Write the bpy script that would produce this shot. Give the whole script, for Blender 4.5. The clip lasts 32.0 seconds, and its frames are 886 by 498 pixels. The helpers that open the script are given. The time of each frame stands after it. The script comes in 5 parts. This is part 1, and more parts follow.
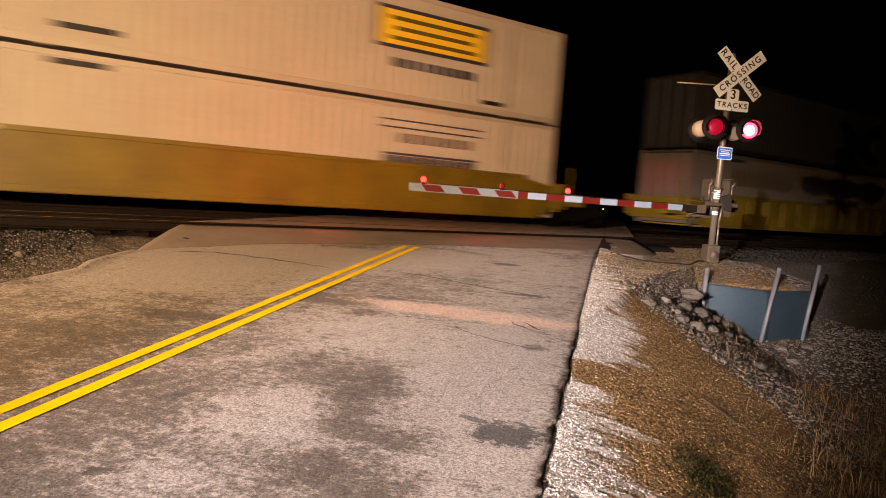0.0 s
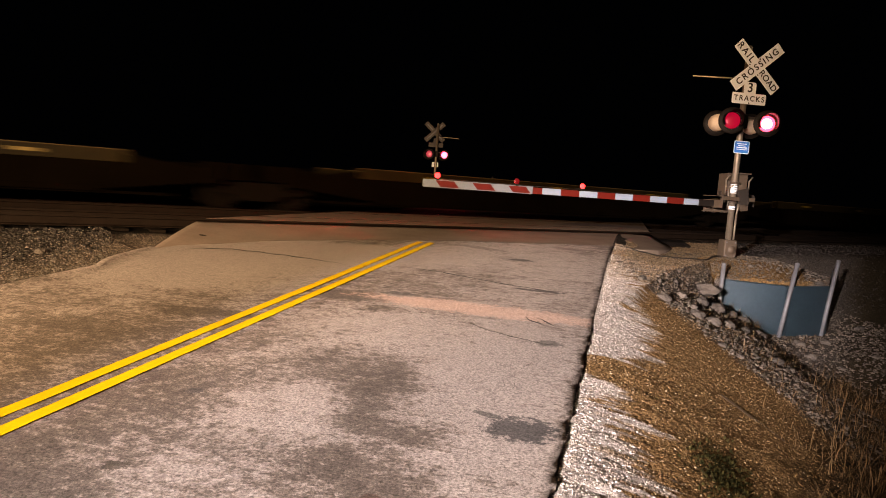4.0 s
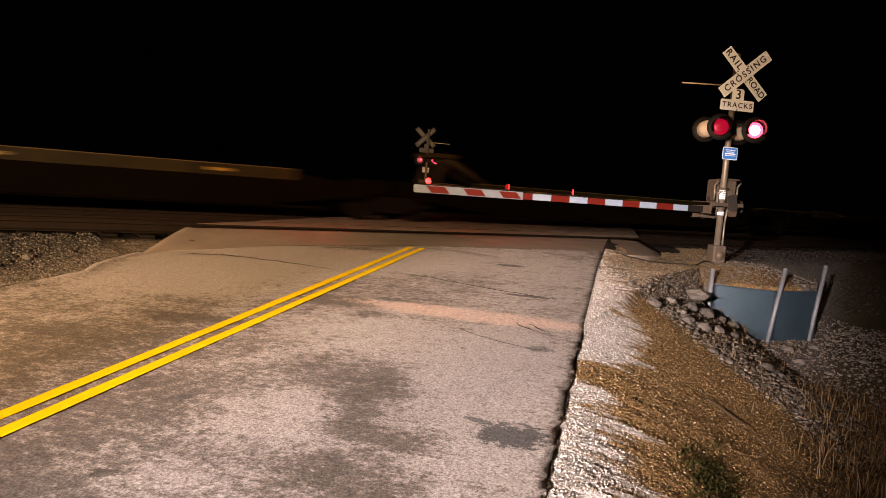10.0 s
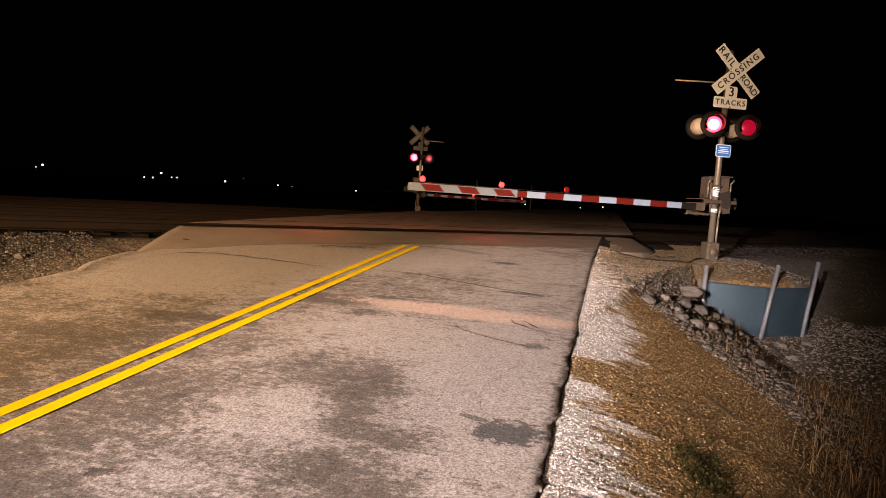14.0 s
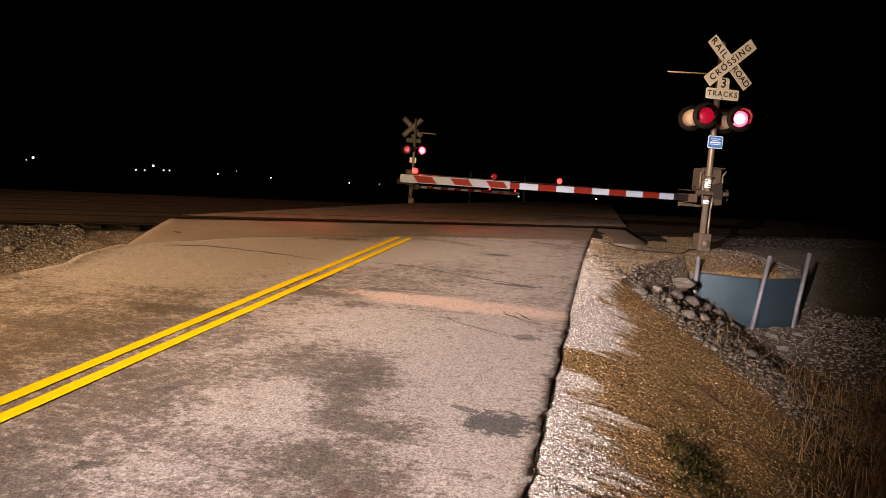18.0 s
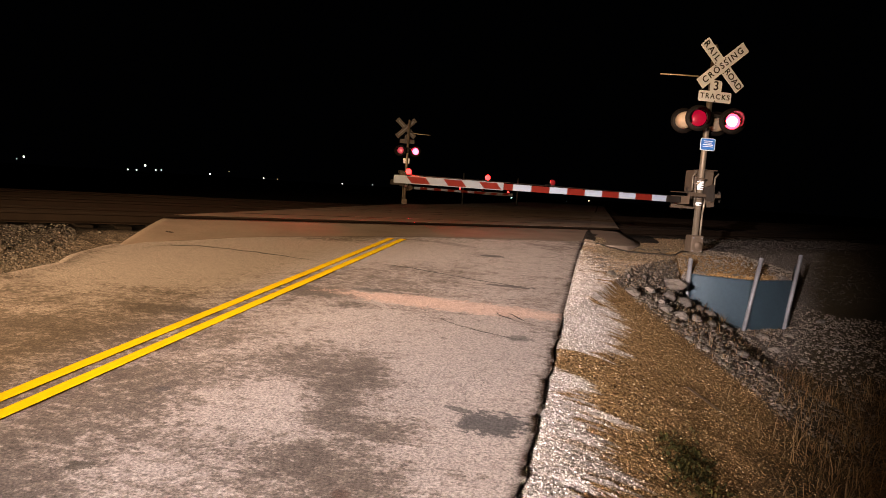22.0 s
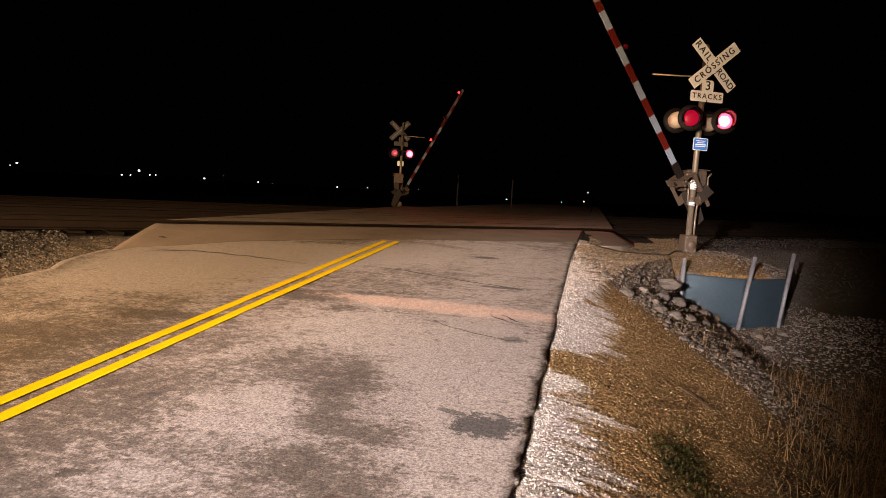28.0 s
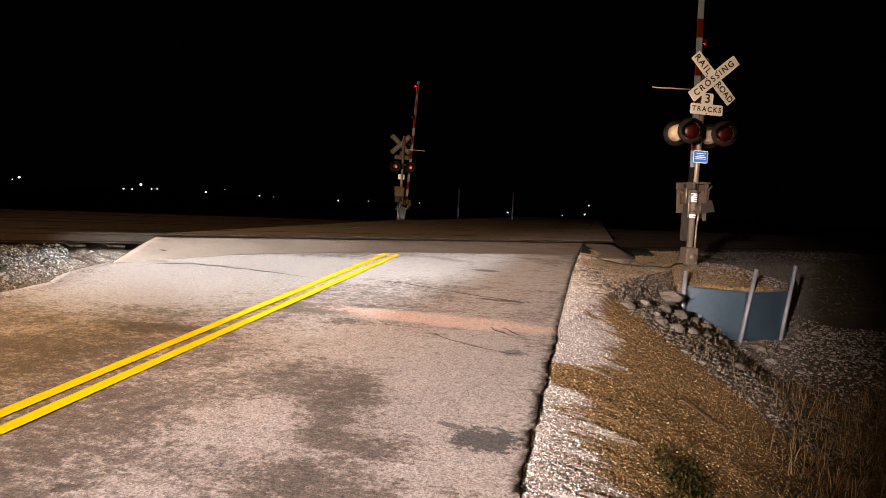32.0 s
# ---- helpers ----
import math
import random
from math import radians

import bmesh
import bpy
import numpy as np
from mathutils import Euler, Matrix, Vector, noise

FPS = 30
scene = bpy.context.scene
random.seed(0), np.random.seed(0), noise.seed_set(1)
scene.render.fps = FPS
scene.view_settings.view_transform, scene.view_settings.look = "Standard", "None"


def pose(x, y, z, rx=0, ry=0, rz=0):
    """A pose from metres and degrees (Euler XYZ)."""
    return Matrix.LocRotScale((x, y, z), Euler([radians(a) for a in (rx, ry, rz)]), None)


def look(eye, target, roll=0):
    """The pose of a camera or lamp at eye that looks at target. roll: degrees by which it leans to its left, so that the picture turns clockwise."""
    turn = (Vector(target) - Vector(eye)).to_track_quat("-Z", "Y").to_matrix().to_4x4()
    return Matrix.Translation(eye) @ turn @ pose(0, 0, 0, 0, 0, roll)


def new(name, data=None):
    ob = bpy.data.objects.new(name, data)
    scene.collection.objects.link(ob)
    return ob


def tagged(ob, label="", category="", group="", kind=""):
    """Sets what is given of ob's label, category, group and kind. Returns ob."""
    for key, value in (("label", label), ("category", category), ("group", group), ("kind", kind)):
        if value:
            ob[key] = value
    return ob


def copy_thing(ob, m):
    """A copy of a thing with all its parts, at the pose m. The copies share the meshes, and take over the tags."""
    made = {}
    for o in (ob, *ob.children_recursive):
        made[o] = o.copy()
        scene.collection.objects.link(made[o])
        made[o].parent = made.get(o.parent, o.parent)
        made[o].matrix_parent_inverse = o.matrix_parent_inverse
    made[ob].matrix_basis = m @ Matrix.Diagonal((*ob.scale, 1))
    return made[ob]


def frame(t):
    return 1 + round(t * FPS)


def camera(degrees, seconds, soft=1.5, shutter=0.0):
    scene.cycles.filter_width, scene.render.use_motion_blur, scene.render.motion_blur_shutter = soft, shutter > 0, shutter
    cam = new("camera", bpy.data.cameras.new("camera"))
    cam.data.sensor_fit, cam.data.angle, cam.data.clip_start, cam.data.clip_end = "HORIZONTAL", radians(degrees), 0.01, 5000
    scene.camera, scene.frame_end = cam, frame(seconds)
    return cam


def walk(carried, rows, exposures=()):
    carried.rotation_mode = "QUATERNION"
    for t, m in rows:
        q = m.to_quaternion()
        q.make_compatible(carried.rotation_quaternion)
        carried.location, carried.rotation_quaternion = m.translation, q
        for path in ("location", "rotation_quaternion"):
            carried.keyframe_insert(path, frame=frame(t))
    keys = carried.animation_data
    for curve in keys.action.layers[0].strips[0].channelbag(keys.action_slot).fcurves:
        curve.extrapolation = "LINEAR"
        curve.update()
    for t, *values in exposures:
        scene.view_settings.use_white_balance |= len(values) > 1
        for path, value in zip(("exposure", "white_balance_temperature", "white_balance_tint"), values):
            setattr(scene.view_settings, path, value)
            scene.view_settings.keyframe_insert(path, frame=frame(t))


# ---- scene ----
# One handheld shot of a skewed three-track railway crossing at night.
# x: right across the road, y: along the road towards the tracks, z: up, zero at the top of the rails.
TRACK_TURN = 48.0            # degrees from x to the direction of the tracks
C48, S48 = math.cos(radians(TRACK_TURN)), math.sin(radians(TRACK_TURN))
TRACKS = (13.1, 17.45, 22.1)   # centre lines, metres across from the camera


def on_track(s, q, z=0.0, turn=0.0):
    """A pose s metres along and q metres across the tracks."""
    return pose(s * C48 - q * S48, s * S48 + q * C48, z, 0, 0, TRACK_TURN + turn)


def across(x, y):
    return -x * S48 + y * C48


# ---- camera ----
cam = camera(66.76, 32.0, soft=0.95, shutter=0.6)
# seconds, eye, turn to the right of the road, tilt up, lean
PATH = [
    (0, -0.003, -0.000, 0.739, -14.01, -4.42, 3.92),
    (0.5, 0.003, 0.001, 0.736, -14.24, -4.40, 3.87),
    (1, 0.006, -0.002, 0.739, -14.46, -4.41, 3.75),
    (1.5, 0.002, -0.005, 0.739, -14.62, -4.44, 3.76),
    (2, 0.005, -0.003, 0.740, -14.80, -4.53, 3.70),
    (2.5, 0.000, 0.002, 0.736, -14.96, -4.60, 3.69),
    (3, 0.002, -0.000, 0.739, -15.12, -4.71, 3.71),
    (3.5, 0.005, -0.000, 0.738, -15.26, -4.78, 3.64),
    (5.5, 0.003, 0.000, 0.743, -14.97, -4.94, 3.47),
    (6, 0.005, -0.000, 0.741, -14.78, -4.89, 3.47),
    (6.5, 0.007, 0.002, 0.740, -14.62, -4.79, 3.49),
    (7, 0.003, -0.001, 0.740, -14.45, -4.61, 3.54),
    (7.5, 0.007, -0.005, 0.742, -14.36, -4.42, 3.59),
    (8, 0.013, -0.003, 0.741, -14.36, -4.27, 3.52),
    (8.5, 0.013, -0.008, 0.746, -14.37, -4.25, 3.57),
    (9, 0.006, 0.008, 0.739, -14.36, -4.26, 3.59),
    (9.5, 0.005, -0.004, 0.743, -14.39, -4.31, 3.58),
    (10, 0.007, -0.007, 0.744, -14.48, -4.35, 3.68),
    (10.5, 0.003, -0.012, 0.745, -14.59, -4.34, 3.73),
    (11, -0.000, -0.003, 0.737, -14.74, -4.30, 3.79),
    (11.5, 0.004, -0.005, 0.738, -14.88, -4.31, 3.76),
    (12, -0.003, 0.004, 0.739, -14.82, -4.42, 3.76),
    (12.5, -0.003, 0.002, 0.742, -14.71, -4.47, 3.72),
    (13, -0.000, 0.000, 0.740, -14.50, -4.45, 3.65),
    (13.5, 0.001, -0.005, 0.744, -14.27, -4.46, 3.60),
    (14, 0.005, -0.009, 0.740, -13.99, -4.48, 3.53),
    (14.5, 0.003, 0.002, 0.738, -13.70, -4.63, 3.60),
    (16.5, 0.019, 0.012, 0.733, -13.73, -5.33, 3.49),
    (17, 0.016, 0.018, 0.734, -13.70, -5.42, 3.46),
    (17.5, 0.022, 0.003, 0.740, -13.60, -5.35, 3.38),
    (18, 0.023, 0.000, 0.737, -13.42, -5.11, 3.41),
    (18.5, 0.022, -0.002, 0.738, -13.27, -4.90, 3.41),
    (19, 0.019, 0.002, 0.736, -13.14, -4.72, 3.49),
    (19.5, 0.020, 0.005, 0.735, -13.07, -4.67, 3.56),
    (20, 0.022, 0.005, 0.737, -13.08, -4.72, 3.60),
    (20.5, 0.018, 0.005, 0.735, -13.07, -4.78, 3.65),
    (21, 0.017, 0.001, 0.736, -13.03, -4.86, 3.65),
    (21.5, 0.018, -0.000, 0.733, -12.96, -4.91, 3.64),
    (22, 0.016, -0.004, 0.733, -12.82, -4.98, 3.65),
    (22.5, 0.016, -0.001, 0.733, -12.65, -5.09, 3.71),
    (23, 0.019, 0.002, 0.734, -12.58, -5.17, 3.67),
    (23.5, 0.022, 0.010, 0.729, -12.56, -5.20, 3.61),
    (24, 0.024, 0.013, 0.730, -12.58, -5.22, 3.50),
    (24.5, 0.030, 0.006, 0.732, -12.64, -5.17, 3.36),
    (25, 0.030, 0.007, 0.732, -12.68, -5.08, 3.27),
    (25.5, 0.031, 0.012, 0.728, -12.68, -4.94, 3.18),
    (27.5, 0.042, 0.012, 0.731, -12.46, -4.68, 3.02),
    (28, 0.040, 0.009, 0.733, -12.46, -4.77, 3.10),
    (28.5, 0.037, 0.011, 0.730, -12.52, -4.82, 3.16),
    (29, 0.041, 0.008, 0.731, -12.56, -4.81, 3.20),
    (29.5, 0.035, 0.013, 0.730, -12.52, -4.70, 3.25),
    (30, 0.038, 0.008, 0.734, -12.48, -4.55, 3.27),
    (30.5, 0.043, 0.013, 0.732, -12.41, -4.29, 3.22),
    (31, 0.046, 0.011, 0.731, -12.30, -4.04, 3.14),
    (31.5, 0.053, 0.011, 0.733, -12.36, -3.87, 3.04),
    (32, 0.045, 0.025, 0.727, -12.61, -3.65, 2.98),
]


def eye_pose(x, y, z, turn, tilt, lean):
    a, b = radians(turn), radians(tilt)
    ahead = Vector((math.sin(a) * math.cos(b), math.cos(a) * math.cos(b), math.sin(b)))
    eye = Vector((x, y, z))
    return look(eye, eye + ahead * 10, lean)


walk(cam, [(r[0], eye_pose(*r[1:])) for r in PATH], exposures=[(0.0, 0.0), (32.0, 0.0)])

# ---- light ----
world = bpy.data.worlds.new("night")
scene.world = world
world.use_nodes = True
world.node_tree.nodes["Background"].inputs["Color"].default_value = (0.30, 0.32, 0.45, 1)
world.node_tree.nodes["Background"].inputs["Strength"].default_value = 0.0008


def spot(name, eye, target, power, colour, cone, blend, size):
    data = bpy.data.lights.new(name, "SPOT")
    data.energy, data.color, data.spot_size, data.spot_blend, data.shadow_soft_size = power, colour, radians(cone), blend, size
    ob = new(name, data)
    ob.matrix_world = look(eye, target)
    return ob


# two vehicles stand behind the camera with their headlights on: a tall one with warm lamps, a low one with cool lamps
spot("warm_headlight", (-6.5, -7.0, 2.5), (-7.3, 14.0, 1.7), 41000, (1.0, 0.63, 0.345), 62, 1.0, 0.10)
spot("cool_headlight", (-4.6, -13.0, 2.6), (-0.6, 7.2, -0.45), 86000, (1.0, 0.81, 0.76), 19.5, 1.0, 0.05)
# unseen high spot, added as a soft fill over the whole crossing
spot("yard_lamp", (-3.0, -13.0, 9.0), (-2.6, 9.5, -0.3), 4800, (1.0, 0.62, 0.35), 50, 0.9, 0.15)

# ---- materials ----
def nodes_of(name):
    m = bpy.data.materials.new(name)
    m.use_nodes = True
    return m, m.node_tree.nodes, m.node_tree.links, m.node_tree.nodes["Principled BSDF"]


def noise_tex(nd, lk, scale, detail=6.0, rough=0.6, stretch=None, space="Object"):
    """A noise in object space; stretch scales the axes."""
    co = nd.new("ShaderNodeTexCoord")
    out = co.outputs[space]
    if stretch:
        mp = nd.new("ShaderNodeMapping")
        mp.inputs["Scale"].default_value = stretch
        lk.new(out, mp.inputs["Vector"])
        out = mp.outputs["Vector"]
    n = nd.new("ShaderNodeTexNoise")
    n.inputs["Scale"].default_value, n.inputs["Detail"].default_value, n.inputs["Roughness"].default_value = scale, detail, rough
    lk.new(out, n.inputs["Vector"])
    return n.outputs["Fac"]


def ramp(nd, lk, fac, stops):
    r = nd.new("ShaderNodeValToRGB")
    e = r.color_ramp.elements
    while len(e) < len(stops):
        e.new(0.5)
    for k, (p, c) in enumerate(stops):
        e[k].position, e[k].color = p, (*c, 1) if len(c) == 3 else c
    lk.new(fac, r.inputs["Fac"])
    return r.outputs["Color"]


def mixed(nd, lk, fac, a, b, kind="MIX"):
    m = nd.new("ShaderNodeMix")
    m.data_type, m.blend_type = "RGBA", kind
    for v, sock in ((fac, m.inputs["Factor"]), (a, m.inputs["A"]), (b, m.inputs["B"])):
        if isinstance(v, (int, float)):
            sock.default_value = v
        elif isinstance(v, tuple):
            sock.default_value = (*v, 1)
        else:
            lk.new(v, sock)
    return m.outputs["Result"]


def bumped(nd, lk, bsdf, fac, strength, dist):
    b = nd.new("ShaderNodeBump")
    b.inputs["Strength"].default_value, b.inputs["Distance"].default_value = strength, dist
    lk.new(fac, b.inputs["Height"])
    old = bsdf.inputs["Normal"].links
    if old:
        lk.new(old[0].from_socket, b.inputs["Normal"])
    lk.new(b.outputs["Normal"], bsdf.inputs["Normal"])


def surface(name, col, rough=0.6, metal=0.0, dark=0.6, scale=3.0, fine=40.0, bump=0.25, dist=0.004, vary=0.0, spec=0.5):
    """Paint, metal, stone: blotches and grain of two sizes over one colour; vary: how far single pieces differ."""
    m, nd, lk, b = nodes_of(name)
    low = tuple(c * dark for c in col)
    a = ramp(nd, lk, noise_tex(nd, lk, scale), [(0.3, low), (0.65, col)])
    g = noise_tex(nd, lk, fine, 3.0)
    c = mixed(nd, lk, 0.35, a, ramp(nd, lk, g, [(0.3, low), (0.7, tuple(min(1, v * 1.15) for v in col))]))
    if vary:
        info = nd.new("ShaderNodeObjectInfo")
        c = mixed(nd, lk, 1.0, c, ramp(nd, lk, info.outputs["Random"], [(0.0, (1 - vary,) * 3), (1.0, (1.0,) * 3)]), "MULTIPLY")
    lk.new(c, b.inputs["Base Color"])
    b.inputs["Roughness"].default_value, b.inputs["Metallic"].default_value = rough, metal
    b.inputs["Specular IOR Level"].default_value = spec
    bumped(nd, lk, b, g, bump, dist)
    return m


def glowing(name, col, power, base=1.0):
    m, nd, lk, b = nodes_of(name)
    b.inputs["Base Color"].default_value = (*(v * base for v in col), 1)
    b.inputs["Emission Color"].default_value = (*col, 1)
    b.inputs["Emission Strength"].default_value = power
    return m


def at_place(nd, lk, x, y, rx, ry, wobble=0.5, scale=5.0, turn=0.0, grain=None):
    """About 1 within an uneven patch round (x, y) of half sizes rx, ry, falling to 0 outside."""
    co = nd.new("ShaderNodeTexCoord")
    mp = nd.new("ShaderNodeMapping")
    mp.vector_type = "TEXTURE"
    mp.inputs["Location"].default_value = (x, y, 0)
    mp.inputs["Rotation"].default_value = (0, 0, radians(turn))
    mp.inputs["Scale"].default_value = (rx, ry, 1e6)
    lk.new(co.outputs["Object"], mp.inputs["Vector"])
    ln = nd.new("ShaderNodeVectorMath")
    ln.operation = "LENGTH"
    lk.new(mp.outputs["Vector"], ln.inputs[0])
    n = grain or noise_tex(nd, lk, scale, 5.0)
    ad = nd.new("ShaderNodeMath")
    ad.operation = "MULTIPLY_ADD"
    lk.new(n, ad.inputs[0])
    ad.inputs[1].default_value = wobble * 2
    lk.new(ln.outputs["Value"], ad.inputs[2])
    r = nd.new("ShaderNodeMapRange")
    r.inputs["From Min"].default_value, r.inputs["From Max"].default_value = 1.06 + wobble, 0.94 + wobble
    lk.new(ad.outputs["Value"], r.inputs["Value"])
    return r.outputs["Result"]


def soft_spot(nd, lk, x, y, rx, ry, turn, amount, total):
    """Adds to total a broad soft spot of wear, or of its want, round (x, y)."""
    co = nd.new("ShaderNodeTexCoord")
    mp = nd.new("ShaderNodeMapping")
    mp.vector_type = "TEXTURE"
    mp.inputs["Location"].default_value = (x, y, 0)
    mp.inputs["Rotation"].default_value = (0, 0, radians(turn))
    mp.inputs["Scale"].default_value = (rx, ry, 1e6)
    lk.new(co.outputs["Object"], mp.inputs["Vector"])
    ln = nd.new("ShaderNodeVectorMath")
    ln.operation = "LENGTH"
    lk.new(mp.outputs["Vector"], ln.inputs[0])
    r = nd.new("ShaderNodeMapRange")
    r.interpolation_type = "SMOOTHSTEP"
    r.inputs["From Min"].default_value, r.inputs["From Max"].default_value = 1.5, 0.35
    r.inputs["To Min"].default_value, r.inputs["To Max"].default_value = 0.0, amount
    lk.new(ln.outputs["Value"], r.inputs["Value"])
    return added(nd, lk, r.outputs["Result"], 1.0, total)


def added(nd, lk, a, gain, b):
    m = nd.new("ShaderNodeMath")
    m.operation = "MULTIPLY_ADD"
    lk.new(a, m.inputs[0])
    m.inputs[1].default_value = gain
    if isinstance(b, (int, float)):
        m.inputs[2].default_value = b
    else:
        lk.new(b, m.inputs[2])
    return m.outputs["Value"]


def road_material():
    m, nd, lk, b = nodes_of("worn_asphalt")
    big = noise_tex(nd, lk, 0.9, 5.0, 0.6, (1.0, 0.8, 1.0))
    mid = noise_tex(nd, lk, 4.5, 6.0, 0.72, (0.8, 1.0, 1.0))
    rag = noise_tex(nd, lk, 18.0, 7.0, 0.80, (0.75, 1.0, 1.0))
    fine = noise_tex(nd, lk, 62.0, 3.0, 0.75)
    speck = noise_tex(nd, lk, 24.0, 4.0, 0.78)
    # the paler, scaled-off surface and the darker old one meet in ragged edges
    wear = added(nd, lk, big, 0.45, -1.475)
    for x, y, rx, ry, turn, amount in WEAR:
        wear = soft_spot(nd, lk, x, y, rx, ry, turn, amount, wear)
    wear = added(nd, lk, mid, 1.4, added(nd, lk, rag, 2.7, wear))         # about 0.8 where nothing is set
    c = ramp(nd, lk, wear, [(0.20, (0.070, 0.058, 0.048)), (0.60, (0.108, 0.090, 0.075)), (0.745, (0.140, 0.118, 0.100)), (0.785, (0.195, 0.169, 0.149)), (0.93, (0.235, 0.206, 0.184)), (1.0, (0.300, 0.270, 0.247))])
    mask = ramp(nd, lk, wear, [(0.72, (0.0, 0.0, 0.0)), (0.79, (1.0, 1.0, 1.0))])
    for x, y, rx, ry, turn, col, amount in STAINS:
        f = at_place(nd, lk, x, y, rx, ry, 1.6, 7.0, turn, rag)
        k = nd.new("ShaderNodeMath")
        k.operation = "MULTIPLY"
        k.inputs[1].default_value = amount
        lk.new(f, k.inputs[0])
        c = mixed(nd, lk, k.outputs["Value"], c, col)
    c = mixed(nd, lk, 0.75, c, ramp(nd, lk, fine, [(0.36, (0.30, 0.29, 0.28)), (0.5, (1.0, 1.0, 1.0)), (0.64, (1.8, 1.77, 1.74))]), "MULTIPLY")
    c = mixed(nd, lk, 0.55, c, ramp(nd, lk, speck, [(0.34, (0.30, 0.30, 0.30)), (0.44, (1.0, 1.0, 1.0)), (0.7, (1.25, 1.25, 1.25))]), "MULTIPLY")
    lk.new(c, b.inputs["Base Color"])
    b.inputs["Roughness"].default_value = 0.72
    bumped(nd, lk, b, fine, 0.75, 0.006)
    bumped(nd, lk, b, speck, 0.35, 0.006)
    bumped(nd, lk, b, mask, 0.3, 0.004)
    return m


# where the old surface is worn off (above zero) or still lies (below): place, half sizes, turn, amount
WEAR = [
    (-2.05, 5.7, 0.85, 0.75, 0, 0.34),
    (-1.95, 3.65, 0.45, 0.45, 30, 0.30),
    (-2.15, 2.75, 0.5, 0.22, 10, 0.26),
    (-0.85, 5.0, 0.62, 1.5, 0, 0.42),
    (-0.45, 3.4, 0.42, 0.8, 0, 0.34),
    (-0.8, 8.5, 0.8, 2.0, 0, 0.20),
    (-5.0, 6.9, 1.4, 1.1, 0, 0.40),
    (-4.6, 8.8, 2.0, 1.2, 20, 0.75),
    (-1.9, 10.4, 1.6, 1.4, 20, 0.30),
    (-1.57, 4.35, 0.28, 0.50, 18, -0.38),
    (-1.20, 3.62, 0.42, 0.16, -6, -0.34),
    (-1.25, 3.05, 0.40, 0.28, 10, -0.28),
    (-2.05, 4.55, 0.24, 0.34, 20, -0.20),
    (-3.1, 3.35, 0.85, 0.75, 0, -0.22),
    (-2.65, 2.45, 0.55, 0.40, 0, -0.26),
    (-4.1, 4.5, 0.8, 0.55, 0, -0.20),
    (-3.75, 5.45, 0.65, 0.16, 4, -0.30),
    (-4.5, 6.05, 0.6, 0.13, -3, -0.24),
    (-2.85, 6.75, 0.50, 0.20, -5, -0.40),
    (-2.3, 6.3, 0.28, 0.16, 0, -0.28),
    (-1.5, 5.6, 0.35, 0.12, 0, -0.16),
]


# oil marks, tar and a pale pinkish band: place, half sizes, turn, colour, amount
STAINS = [
    (-1.40, 6.72, 1.30, 0.24, -3, (0.46, 0.335, 0.275), 0.85),
    (-0.50, 3.90, 0.21, 0.17, 0, (0.045, 0.045, 0.045), 0.88),
    (-0.74, 4.04, 0.11, 0.035, -10, (0.06, 0.058, 0.055), 0.8),
    (-2.4, 7.05, 0.20, 0.09, 0, (0.065, 0.06, 0.055), 0.8),
    (-2.75, 6.62, 0.35, 0.10, 5, (0.085, 0.075, 0.065), 0.65),
    (-1.52, 10.02, 0.22, 0.11, 0, (0.03, 0.03, 0.03), 0.85),
    (-2.3, 10.9, 0.5, 0.12, -20, (0.09, 0.075, 0.065), 0.5),
    (-0.95, 11.6, 0.4, 0.10, -25, (0.09, 0.075, 0.065), 0.6),
    (-0.94, 7.92, 0.30, 0.06, -3, (0.05, 0.042, 0.042), 0.85),
    (-0.57, 5.78, 0.11, 0.09, 0, (0.075, 0.07, 0.066), 0.7),
    (-2.62, 3.72, 0.05, 0.05, 0, (0.05, 0.047, 0.045), 0.8),
    (-2.35, 2.72, 0.06, 0.05, 0, (0.05, 0.042, 0.03), 0.8),
    (-1.05, 2.85, 0.05, 0.05, 0, (0.07, 0.04, 0.03), 0.7),
]


def lit_shoulder_mask(nd, lk):
    """About 1 along the asphalt where raking light is painted pale, in rills that run down the slope, 0 on the tan
    gravel.
    """
    co = nd.new("ShaderNodeTexCoord")
    sx = nd.new("ShaderNodeSeparateXYZ")
    lk.new(co.outputs["Object"], sx.inputs["Vector"])
    rill = noise_tex(nd, lk, 1.0, 5.0, 0.62, (1.5, 11.0, 1.0))
    clump = noise_tex(nd, lk, 2.2, 4.0, 0.6)
    far = nd.new("ShaderNodeMapRange")
    far.inputs["From Min"].default_value, far.inputs["From Max"].default_value = 0.62, -0.20
    far.inputs["To Min"].default_value, far.inputs["To Max"].default_value = -0.55, 0.62
    far.clamp = False
    lk.new(sx.outputs["X"], far.inputs["Value"])
    total = added(nd, lk, rill, 2.4, far.outputs["Result"])
    total = added(nd, lk, clump, 0.8, total)
    for spot_row in ((0.10, 6.9, 0.38, 1.15, 0, 0.42), (0.10, 9.6, 0.45, 1.0, 0, 0.15), (0.12, 5.35, 0.60, 0.30, -14, -0.75), (0.12, 4.0, 0.42, 0.9, 0, 0.12), (-0.05, 7.75, 0.25, 0.12, 0, -0.45), (0.0, 11.8, 0.5, 0.7, 0, -0.5)):
        total = soft_spot(nd, lk, *spot_row, total)
    r = nd.new("ShaderNodeMapRange")
    r.inputs["From Min"].default_value, r.inputs["From Max"].default_value = 1.72, 1.98
    lk.new(total, r.inputs["Value"])
    return r.outputs["Result"]


